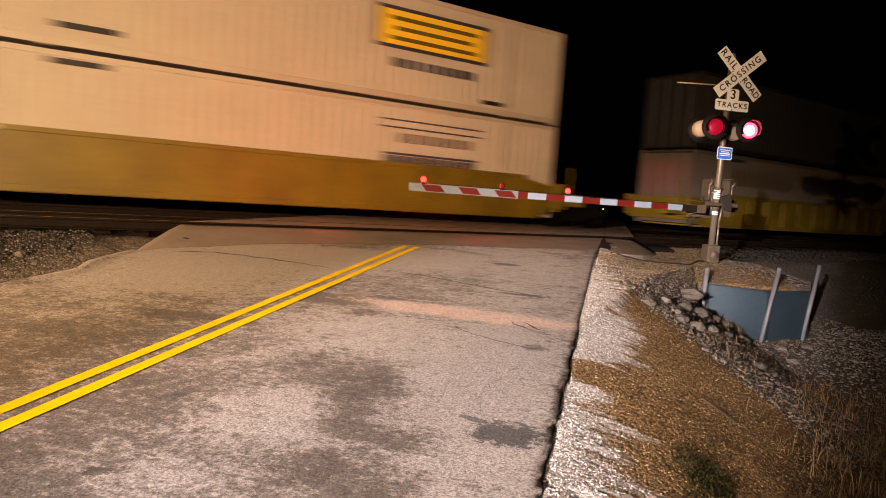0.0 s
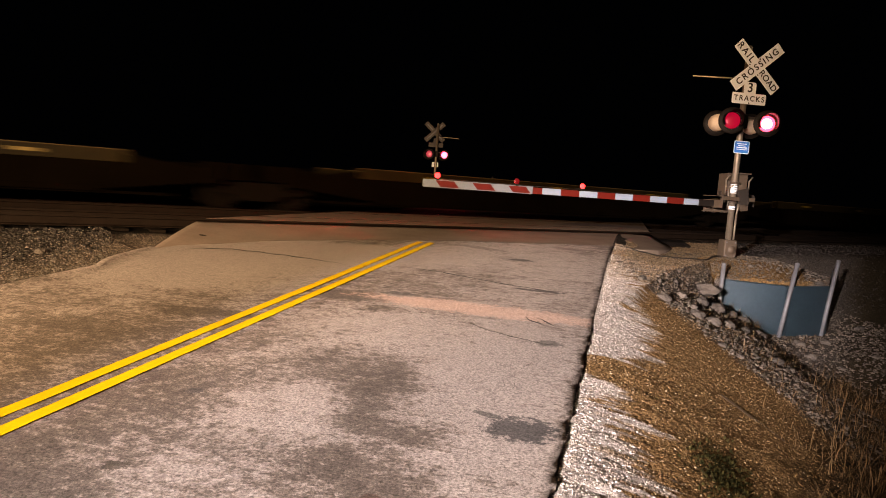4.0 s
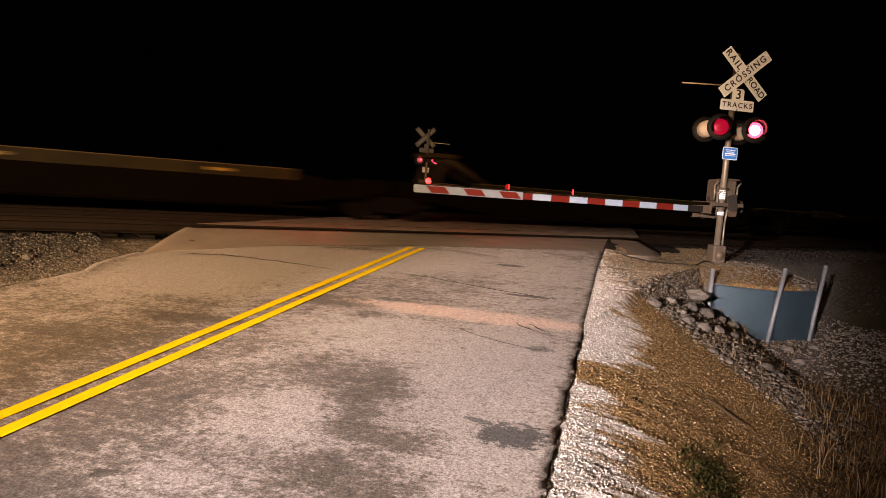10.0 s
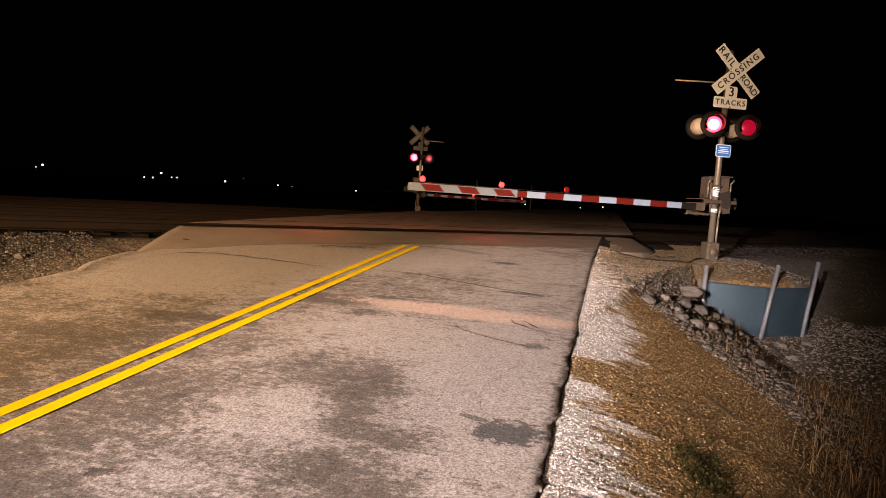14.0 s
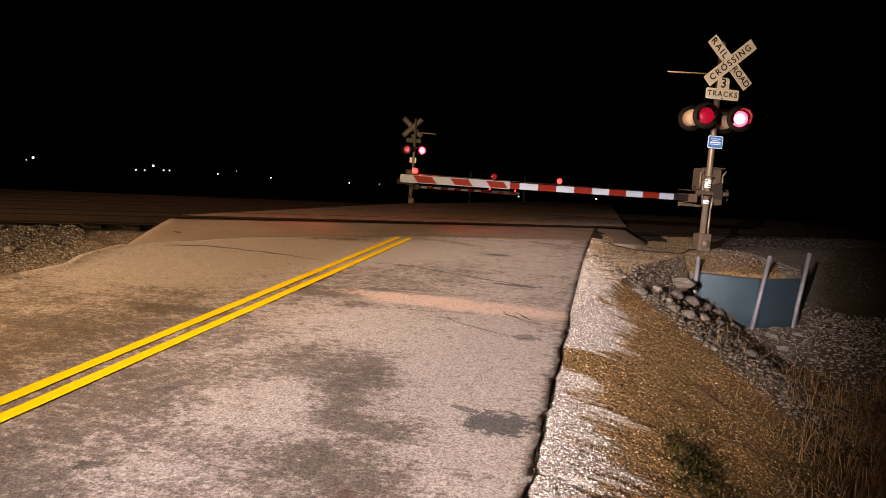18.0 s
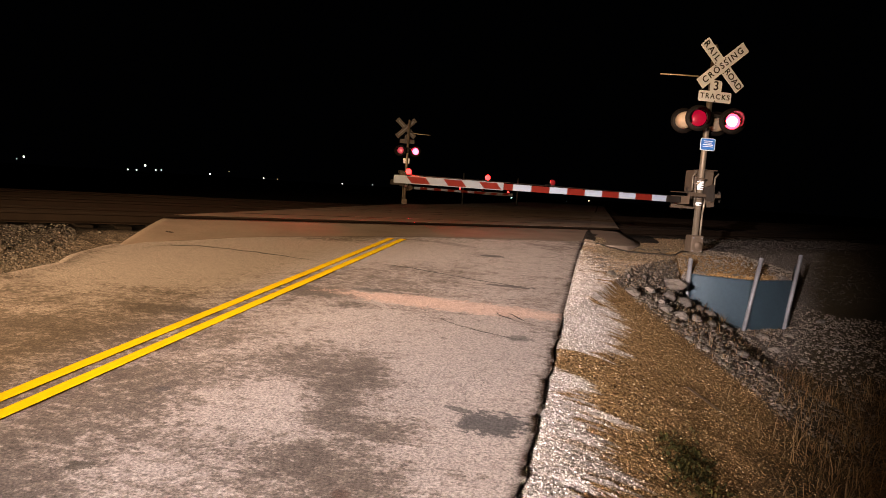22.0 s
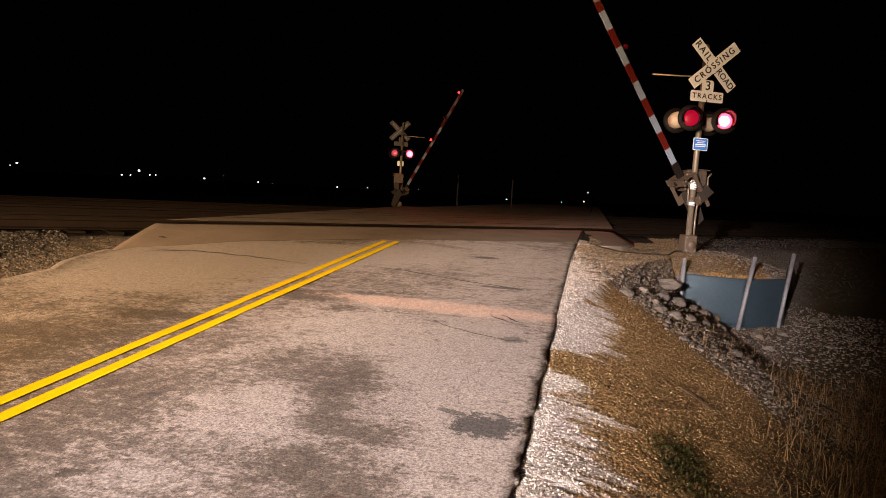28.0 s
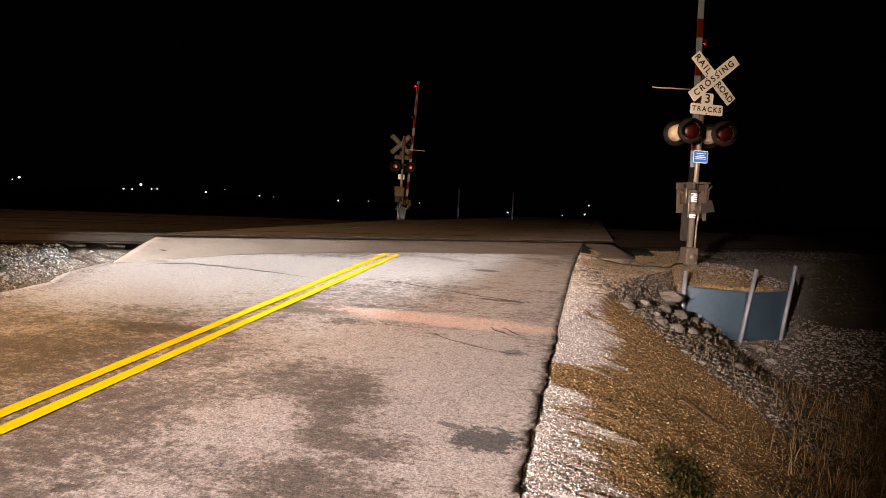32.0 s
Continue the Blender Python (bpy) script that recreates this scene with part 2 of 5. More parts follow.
def ground_material():
    m, nd, lk, b = nodes_of("gravel_and_earth")
    fine = noise_tex(nd, lk, 45.0, 3.0, 0.7)
    mid = noise_tex(nd, lk, 1.6, 7.0, 0.65)
    tan = ramp(nd, lk, fine, [(0.36, (0.028, 0.015, 0.006)), (0.5, (0.145, 0.090, 0.038)), (0.66, (0.30, 0.205, 0.10))])
    pale = ramp(nd, lk, fine, [(0.34, (0.09, 0.075, 0.06)), (0.48, (0.30, 0.278, 0.257)), (0.66, (0.50, 0.475, 0.45))])
    grey = ramp(nd, lk, fine, [(0.36, (0.016, 0.014, 0.012)), (0.5, (0.078, 0.070, 0.063)), (0.68, (0.23, 0.21, 0.19))])
    # dark track ballast, taken near black for the weak grazing light there
    dim_bed = ramp(nd, lk, fine, [(0.36, (0.0006, 0.0005, 0.0004)), (0.5, (0.0024, 0.0019, 0.0012)), (0.68, (0.011, 0.009, 0.006))])
    rocky = ramp(nd, lk, fine, [(0.36, (0.012, 0.010, 0.008)), (0.5, (0.06, 0.05, 0.04)), (0.66, (0.24, 0.20, 0.16))])
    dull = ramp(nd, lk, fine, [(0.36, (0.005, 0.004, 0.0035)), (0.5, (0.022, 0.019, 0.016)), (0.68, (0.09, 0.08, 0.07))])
    earth = ramp(nd, lk, fine, [(0.36, (0.012, 0.010, 0.006)), (0.66, (0.075, 0.06, 0.036))])
    co = nd.new("ShaderNodeTexCoord")
    sx = nd.new("ShaderNodeSeparateXYZ")
    lk.new(co.outputs["Object"], sx.inputs["Vector"])

    def line(ax, ay, c0, width, wob):
        """0 to 1 across the line ax*x + ay*y = c0."""
        p = nd.new("ShaderNodeMath")
        p.operation = "MULTIPLY"
        p.inputs[1].default_value = ax
        lk.new(sx.outputs["X"], p.inputs[0])
        q = nd.new("ShaderNodeMath")
        q.operation = "MULTIPLY_ADD"
        q.inputs[1].default_value = ay
        lk.new(sx.outputs["Y"], q.inputs[0])
        lk.new(p.outputs["Value"], q.inputs[2])
        w = nd.new("ShaderNodeMath")
        w.operation = "MULTIPLY_ADD"
        w.inputs[1].default_value = wob
        lk.new(mid, w.inputs[0])
        lk.new(q.outputs["Value"], w.inputs[2])
        r = nd.new("ShaderNodeMapRange")
        r.inputs["From Min"].default_value, r.inputs["From Max"].default_value = c0 + wob / 2 - width, c0 + wob / 2 + width
        lk.new(w.outputs["Value"], r.inputs["Value"])
        return r.outputs["Result"]

    c = mixed(nd, lk, lit_shoulder_mask(nd, lk), tan, pale)                        # pale along the asphalt: raking headlight put into the gravel colour
    c = mixed(nd, lk, line(0.853, 0.52, 5.13, 0.12, 0.9), c, grey)              # down the bank: broken rock
    c = mixed(nd, lk, line(1.0, -0.30, -0.15, 0.25, 0.9), c, earth)              # and earth under the dry grass
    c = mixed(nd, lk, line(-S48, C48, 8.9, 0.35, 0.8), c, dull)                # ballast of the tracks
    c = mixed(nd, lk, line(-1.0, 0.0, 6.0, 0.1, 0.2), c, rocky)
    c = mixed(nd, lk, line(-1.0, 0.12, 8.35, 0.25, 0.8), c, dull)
    c = mixed(nd, lk, line(-S48, C48, 11.4, 0.25, 0.5), c, dim_bed)               # dark ballast in the tracks, weak grazing light painted in
    c = mixed(nd, lk, line(-S48, C48, 26.5, 1.5, 1.0), c, earth)               # field beyond
    c = mixed(nd, lk, at_place(nd, lk, 2.3, 13.5, 1.1, 0.8, 0.5, 3.0), c, tan)     # earth behind the sheet wall
    lk.new(c, b.inputs["Base Color"])
    b.inputs["Roughness"].default_value = 0.92
    b.inputs["Specular IOR Level"].default_value = 0.06
    bumped(nd, lk, b, fine, 0.8, 0.022)
    return m


ASPHALT = road_material()
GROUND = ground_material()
PAD = surface("crossing_panel_concrete", (0.245, 0.198, 0.16), 0.8, dark=0.65, scale=1.2, fine=30, bump=0.4, spec=0.08)
STEEL = surface("rail_steel", (0.010, 0.007, 0.005), 0.8, 0.0, dark=0.5, scale=5, spec=0.03)
SHINE = surface("polished_rail_head", (0.55, 0.50, 0.45), 0.25, 1.0, dark=0.8, scale=8)
LAMP_REAR = glowing("lit_red_lamp_to_the_tracks", (1.0, 0.012, 0.10), 1300000.0)
LAMP_FAR = glowing("lit_red_far_lamp", (1.0, 0.035, 0.075), 45.0)
ARM_LAMP_REAR = glowing("lit_red_arm_lamp_to_the_tracks", (1.0, 0.030, 0.016), 10000.0)
SHUTTER = surface("dark_red_shutter", (0.030, 0.003, 0.004), 0.8, spec=0.1)
LINING = surface("lamp_lining", (0.006, 0.005, 0.005), 0.9, spec=0.08)
OLD_POST = surface("weathered_post", (0.010, 0.010, 0.010), 0.8)
TIMBER = surface("tie_timber", (0.010, 0.008, 0.006), 0.9, dark=0.5, scale=4, vary=0.4, spec=0.03)
YELLOW_PAINT = surface("road_paint_yellow", (0.78, 0.49, 0.001), 0.7, dark=0.75, scale=2.5, fine=60, spec=0.1)
TAR = surface("tar", (0.02, 0.018, 0.016), 0.5, spec=0.08)
BOARD_BACK = surface("dull_metal_board_back", (0.055, 0.051, 0.049), 0.6, 0.2, dark=0.7, scale=5)
GALV = surface("galvanised_steel", (0.15, 0.16, 0.18), 0.6, 0.3, dark=0.6, scale=6, fine=25)
SHEET = surface("blue_grey_sheet_steel", (0.062, 0.105, 0.142), 0.45, 0.35, dark=0.75, scale=1.6, fine=18)
POLE = surface("weathered_aluminium", (0.25, 0.215, 0.17), 0.45, 0.55, dark=0.65, scale=5)
CAST = surface("grey_casting", (0.085, 0.064, 0.046), 0.6, 0.2, dark=0.6, scale=7)
WEIGHT = surface("dark_casting", (0.026, 0.021, 0.017), 0.7, 0.1, dark=0.6, scale=7)
BLACK = surface("black_enamel", (0.010, 0.008, 0.007), 0.6, spec=0.15)
CREAM = surface("lamp_housing_paint", (0.55, 0.44, 0.32), 0.5, dark=0.75)
WHITE = surface("reflective_white_sheeting", (0.88, 0.94, 1.0), 0.45, dark=0.96, scale=9)
INK = surface("black_lettering", (0.015, 0.015, 0.015), 0.5)
# white lowered in place of the headlights' low-beam cut-off on the arm
ARM_WHITE = surface("dimmed_white_sheeting", (0.14, 0.165, 0.20), 0.5, dark=0.85, scale=5)
ARM_PALE = surface("bluish_white_sheeting", (0.20, 0.25, 0.34), 0.45, dark=0.8, scale=2.5)
RED = surface("reflective_red_sheeting", (0.085, 0.007, 0.004), 0.4, dark=0.85)
BLUE = surface("blue_sign_sheeting", (0.035, 0.19, 0.68), 0.4, dark=0.85)
CONCRETE = surface("concrete", (0.36, 0.33, 0.29), 0.85, dark=0.6, scale=4)
BOX_WHITE = surface("cream_container_paint", (0.34, 0.295, 0.23), 0.45, dark=0.82, scale=0.8, fine=12)
# cream with the light's falloff to the right put into the paint
BOX_DULL = surface("dim_cream_container_paint", (0.085, 0.072, 0.056), 0.5, dark=0.75, scale=0.8, fine=12)
BOX_GREEN = surface("dark_green_container_paint", (0.005, 0.014, 0.007), 0.6, dark=0.7, scale=0.8, fine=12, spec=0.12)
# grey, also lowered for the falloff on the leading stacks
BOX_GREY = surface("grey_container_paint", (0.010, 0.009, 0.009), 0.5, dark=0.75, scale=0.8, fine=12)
CAR_YELLOW = surface("weathered_yellow_car_paint", (0.15, 0.103, 0.006), 0.5, dark=0.45, scale=1.2, fine=9)
# near black: the gloom of the empty cars' open sides is in this colour
CAR_BROWN = surface("near_black_car_brown", (0.0022, 0.0014, 0.0006), 0.9, dark=0.5, scale=1.5, fine=9, spec=0.01)
HITCH = surface("rusty_hitch_steel", (0.015, 0.009, 0.003), 0.7, dark=0.5, scale=2, spec=0.1)
# chord yellow lowered to offset the strong warm lamp on the left
CHORD = surface("darkened_yellow_top_chord", (0.014, 0.010, 0.002), 0.7, dark=0.15, scale=0.9, fine=9, spec=0.08)
# paler strip that paints the highlight on the chord's top face
CHORD_CAP = surface("lit_chord_edge", (0.052, 0.039, 0.018), 0.7, dark=0.4, scale=1.2, fine=9, spec=0.08)
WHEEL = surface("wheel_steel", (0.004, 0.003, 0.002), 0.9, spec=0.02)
BANNER = surface("banner_yellow", (0.66, 0.44, 0.02), 0.5, dark=0.85)
DIM = surface("olive_print", (0.10, 0.075, 0.01), 0.5)
NAVY = surface("navy_print", (0.02, 0.022, 0.07), 0.5)
PRINT = surface("dark_print", (0.03, 0.03, 0.05), 0.5)
LAMP_ON = glowing("lit_red_lamp", (1.0, 0.04, 0.07), 20.0)
LAMP_DIM = glowing("dimmed_red_lamp", (1.0, 0.010, 0.11), 0.46, 0.05)
# weak glow that stands for reflections on the unlit far lamps
FAR_SHEEN = glowing("unlit_far_lamp_sheen", (1.0, 0.22, 0.28), 0.55, 0.05)
LAMP_CORE = glowing("red_lamp_filament", (1.0, 0.5, 0.6), 25.0)
ARM_LAMP = glowing("lit_red_arm_lamp", (1.0, 0.012, 0.012), 14.0)
HEADLAMP = glowing("cool_white_headlamp", (0.80, 0.90, 1.0), 3.0e7)
TAIL_LAMP = glowing("lit_tail_lamp", (1.0, 0.03, 0.05), 2.0)
FAR_WHITE = glowing("distant_white_lamp", (1.0, 0.92, 0.78), 3.0)
FAR_TEAL = glowing("distant_teal_lamp", (0.5, 1.0, 0.85), 2.5)
FAR_AMBER = glowing("distant_amber_lamp", (1.0, 0.7, 0.35), 2.0)
DARK_RED = surface("unlit_red_lens", (0.10, 0.006, 0.008), 0.15, dark=0.8)


def lens_material():
    m = bpy.data.materials.new("red_lens_glass")
    m.use_nodes = True
    nd, lk = m.node_tree.nodes, m.node_tree.links
    nd.remove(nd["Principled BSDF"])
    t, g, x = nd.new("ShaderNodeBsdfTransparent"), nd.new("ShaderNodeBsdfGlossy"), nd.new("ShaderNodeMixShader")
    t.inputs["Color"].default_value = (0.95, 0.45, 0.50, 1)
    g.inputs["Roughness"].default_value = 0.28
    g.inputs["Color"].default_value = (0.9, 0.5, 0.5, 1)
    x.inputs["Fac"].default_value = 0.05
    lk.new(t.outputs["BSDF"], x.inputs[1])
    lk.new(g.outputs["BSDF"], x.inputs[2])
    lk.new(x.outputs["Shader"], nd["Material Output"].inputs["Surface"])
    return m


LENS = lens_material()


# ---- building helpers ----
def mesh_of(name, bm, material):
    me = bpy.data.meshes.new(name)
    bm.normal_update()
    bm.to_mesh(me)
    bm.free()
    for x in material if isinstance(material, (list, tuple)) else (material,):
        me.materials.append(x)
    return me


def part(name, bm, material, parent=None, label="", at=None):
    ob = new(name, mesh_of(name, bm, material))
    if parent is not None:
        ob.parent = parent
    if at is not None:
        ob.matrix_basis = at
    if label:
        tagged(ob, label)
    return ob


def empty(name, m, label, category, group=""):
    ob = new(name)
    ob.empty_display_size = 0.1
    ob.matrix_basis = m
    return tagged(ob, label, category, group)


def box(bm, x0, x1, y0, y1, z0, z1, bevel=0.0, slot=0):
    v = [bm.verts.new((x, y, z)) for x in (x0, x1) for y in (y0, y1) for z in (z0, z1)]
    fs = [bm.faces.new([v[i] for i in f]) for f in ((0, 1, 3, 2), (4, 6, 7, 5), (0, 4, 5, 1), (2, 3, 7, 6), (0, 2, 6, 4), (1, 5, 7, 3))]
    for f in fs:
        f.material_index = slot
    if bevel:
        es = list({e for f in fs for e in f.edges})
        bmesh.ops.bevel(bm, geom=es, offset=bevel, segments=2, affect="EDGES", profile=0.6)
    return bm


def tube(bm, p0, p1, r0, r1=None, seg=12, caps=True, slot=0):
    p0, p1 = Vector(p0), Vector(p1)
    r1 = r0 if r1 is None else r1
    w = (p1 - p0).normalized()
    u = w.orthogonal().normalized()
    v = w.cross(u)
    rings = []
    for p, r in ((p0, r0), (p1, r1)):
        rings.append([bm.verts.new(p + (u * math.cos(a) + v * math.sin(a)) * r) for a in (2 * math.pi * k / seg for k in range(seg))])
    for k in range(seg):
        f = bm.faces.new((rings[0][k], rings[0][(k + 1) % seg], rings[1][(k + 1) % seg], rings[1][k]))
        f.smooth, f.material_index = True, slot
    if caps:
        bm.faces.new(rings[0][::-1]).material_index = slot
        bm.faces.new(rings[1]).material_index = slot
    return bm


def lathe(bm, axis_from, axis_to, profile, seg=20, slot=0):
    """A profile of (distance along the axis, radius), turned round the axis."""
    p0, p1 = Vector(axis_from), Vector(axis_to)
    w = (p1 - p0).normalized()
    u = w.orthogonal().normalized()
    v = w.cross(u)
    rings = [[bm.verts.new(p0 + w * d + (u * math.cos(2 * math.pi * k / seg) + v * math.sin(2 * math.pi * k / seg)) * max(r, 1e-4)) for k in range(seg)] for d, r in profile]
    for a, b in zip(rings, rings[1:]):
        for k in range(seg):
            f = bm.faces.new((a[k], a[(k + 1) % seg], b[(k + 1) % seg], b[k]))
            f.smooth, f.material_index = True, slot
    return bm


def slab(bm, pts, z0, z1, slot=0):
    """An upright prism over a flat outline."""
    lo, hi = [bm.verts.new((x, y, z0)) for x, y in pts], [bm.verts.new((x, y, z1)) for x, y in pts]
    n = len(pts)
    bm.faces.new(lo[::-1]).material_index = slot
    bm.faces.new(hi).material_index = slot
    for k in range(n):
        bm.faces.new((lo[k], lo[(k + 1) % n], hi[(k + 1) % n], hi[k])).material_index = slot
    return bm


def sheet_xz(bm, pts, y0, y1):
    """A plate with an outline in x and z, from y0 to y1."""
    a, b = [bm.verts.new((x, y0, z)) for x, z in pts], [bm.verts.new((x, y1, z)) for x, z in pts]
    n = len(pts)
    bm.faces.new(a)
    bm.faces.new(b[::-1])
    for k in range(n):
        bm.faces.new((a[k], b[k], b[(k + 1) % n], a[(k + 1) % n]))
    bmesh.ops.recalc_face_normals(bm, faces=bm.faces)
    return bm


def letters(text, size, material, parent, m, name="lettering", spread=1.0):
    cu = bpy.data.curves.new("text", "FONT")
    cu.body, cu.size, cu.align_x, cu.align_y, cu.extrude, cu.space_character = text, size, "CENTER", "CENTER", 0.001, spread
    cu.offset = size * 0.016
    tmp = new("text_source", cu)
    bpy.context.view_layer.update()
    me = bpy.data.meshes.new_from_object(tmp.evaluated_get(bpy.context.evaluated_depsgraph_get()))
    bpy.data.objects.remove(tmp)
    me.materials.clear()
    me.materials.append(material)
    ob = new(name, me)
    ob.parent = parent
    ob.matrix_basis = m
    return ob


# ---- ground, road and tracks ----
def road_z(y):
    """The road climbs to the crossing, and lies level behind the crest."""
    if y < -14:
        return -1.89
    return min(-0.91 + 0.070 * y, -0.035)


def soft_max(a, b, k=0.12):
    h = max(k - abs(a - b), 0.0) / k
    return max(a, b) + h * h * k * 0.25


def fbm(x, y, z=0.0):
    return noise.fractal((x, y, z), 0.8, 2.1, 4)


FILL = [(1.62, 12.74), (2.80, 12.86), (3.60, 13.55), (3.95, 14.9), (2.2, 15.8), (1.2, 14.2)]   # earth held by the sheet wall


def inside(x, y, outline):
    hit = False
    for (x0, y0), (x1, y1) in zip(outline, outline[1:] + outline[:1]):
        if (y0 > y) != (y1 > y) and x < x0 + (y - y0) * (x1 - x0) / (y1 - y0):
            hit = not hit
    return hit


def ground_z(x, y):
    q = across(x, y)
    edge = road_z(y)
    bed = -0.21 - (0.60 * max(0.0, 8.8 - q) if x > -3 else 0.33 * max(0.0, 11.2 - q)) - 0.06 * max(0.0, q - 26.0) * (q < 40) - 0.84 * (q >= 40)
    if x > -0.25:
        d = x + 0.25
        rill = 0.020 * min(1.0, d * 5) * max(0.0, 1 - d / 1.5) * fbm(x * 1.2 + 4, y * 9.0 + x * 1.5) if y < 12 else 0.0
        lip = 0.50 + 0.06 * fbm(2.7, y * 0.75)
        steep = 0.44 + 0.15 * min(1.0, max(0.0, (y - 8.5) / 3.5))
        slope = max(edge - 0.005 - 0.10 * min(d, lip) - steep * (math.hypot(d - lip, 0.25) + d - lip) * 0.5, -1.80 + 0.40 * min(1.0, max(0.0, (y - 8.5) / 3.0)))
        # level gravel between the crossing and the mast, broken off above the bank
        brink = (x - 0.35) * -0.958 + (y - 9.6) * 0.287
        shelf = -0.17 - 0.05 * d + 1.2 * min(0.0, brink) - 3.0 * max(0.0, x - 1.5)
        z = soft_max(soft_max(slope, bed, 0.3), min(shelf, edge - 0.03), 0.15)
        rough = 0.012 * min(1.0, d * 2) * fbm(x * 1.1, y * 1.1) + 0.003 * min(1.0, d * 3) * fbm(x * 2.2 + 9, y * 7.0) + 0.006 * min(1.0, d * 4) * fbm(x * 9, y * 9, 4.0) + rill
        if inside(x, y, FILL):
            w = max(0.0, 1 - math.hypot(x - 2.1, y - 14.5) / 2.1)
            z = max(z, -0.56 + 0.36 * min(1.0, w * 1.6))
        return z + rough - 0.014 * max(0.0, 1 - abs(d - 0.015) / 0.030)      # gap along the broken asphalt edge
    if x < -6.1:
        d = -6.1 - x
        z = soft_max(edge - 0.09 - 0.12 * d, bed, 0.2)
        return z + 0.03 * min(1, d) * fbm(x * 2, y * 2) + 0.02 * min(1, d * 2) * fbm(x * 8, y * 8, 2.0)
    return min(edge - 0.12, bed + 0.05) if q < 11 else bed - 0.05


def axis(*spans):
    out = []
    for a, b, step in spans:
        n = max(1, round((b - a) / step))
        out += [a + (b - a) * k / n for k in range(n)]
    return out + [spans[-1][1]]


def build_ground():
    xs = axis((-3000, -300, 900), (-300, -60, 60), (-60, -20, 5), (-20, -12, 0.4), (-12, -6, 0.1), (-6, -0.6, 0.9), (-0.6, 1.2, 0.035), (1.2, 4.2, 0.05), (4.2, 9, 0.2), (9, 30, 1.5), (30, 120, 15), (120, 3000, 720))
    ys = axis((-400, -40, 90), (-40, 2, 3), (2, 9, 0.028), (9, 15, 0.06), (15, 30, 0.3), (30, 60, 2), (60, 300, 40), (300, 4000, 900))
    nx = len(xs)
    vs = [(x, y, ground_z(x, y) if abs(x) < 200 and -60 < y < 200 else -1.5) for y in ys for x in xs]
    fs = [(j * nx + i, j * nx + i + 1, (j + 1) * nx + i + 1, (j + 1) * nx + i) for j in range(len(ys) - 1) for i in range(nx - 1)]
    me = bpy.data.meshes.new("ground")
    me.from_pydata(vs, [], fs)
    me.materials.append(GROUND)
    me.polygons.foreach_set("use_smooth", [True] * len(fs))
    tagged(new("ground", me), "tan gravel bank and dark ballast beside the road", "ground", kind="structure")


# where the old asphalt meets the newer asphalt of the crossing
SEAM = [(-6.56, 8.13), (-6.44, 8.64), (-5.99, 9.12), (-5.55, 9.76), (-4.69, 10.40), (-3.73, 11.00), (-2.96, 11.43), (-1.86, 11.82), (-0.31, 12.48), (-0.22, 12.50)]
LEFT = [(-6.0, -40), (-6.0, 2.0), (-6.13, 5.53), (-6.17, 6.71), (-6.35, 7.19), (-6.50, 8.16)]


def along(line, u):
    """A point at the fraction u of a line of points."""
    seg = [math.dist(a, b) for a, b in zip(line, line[1:])]
    d = u * sum(seg)
    for (a, b), s in zip(zip(line, line[1:]), seg):
        if d <= s or (a, b) == (line[-2], line[-1]):
            return a[0] + (b[0] - a[0]) * d / s, a[1] + (b[1] - a[1]) * d / s
        d -= s


def level(line, y):
    """The x of a line of points that climbs in y, at that y."""
    for (x0, y0), (x1, y1) in zip(line, line[1:]):
        if y <= y1:
            return x0 + (x1 - x0) * (y - y0) / (y1 - y0)
    return line[-1][0]


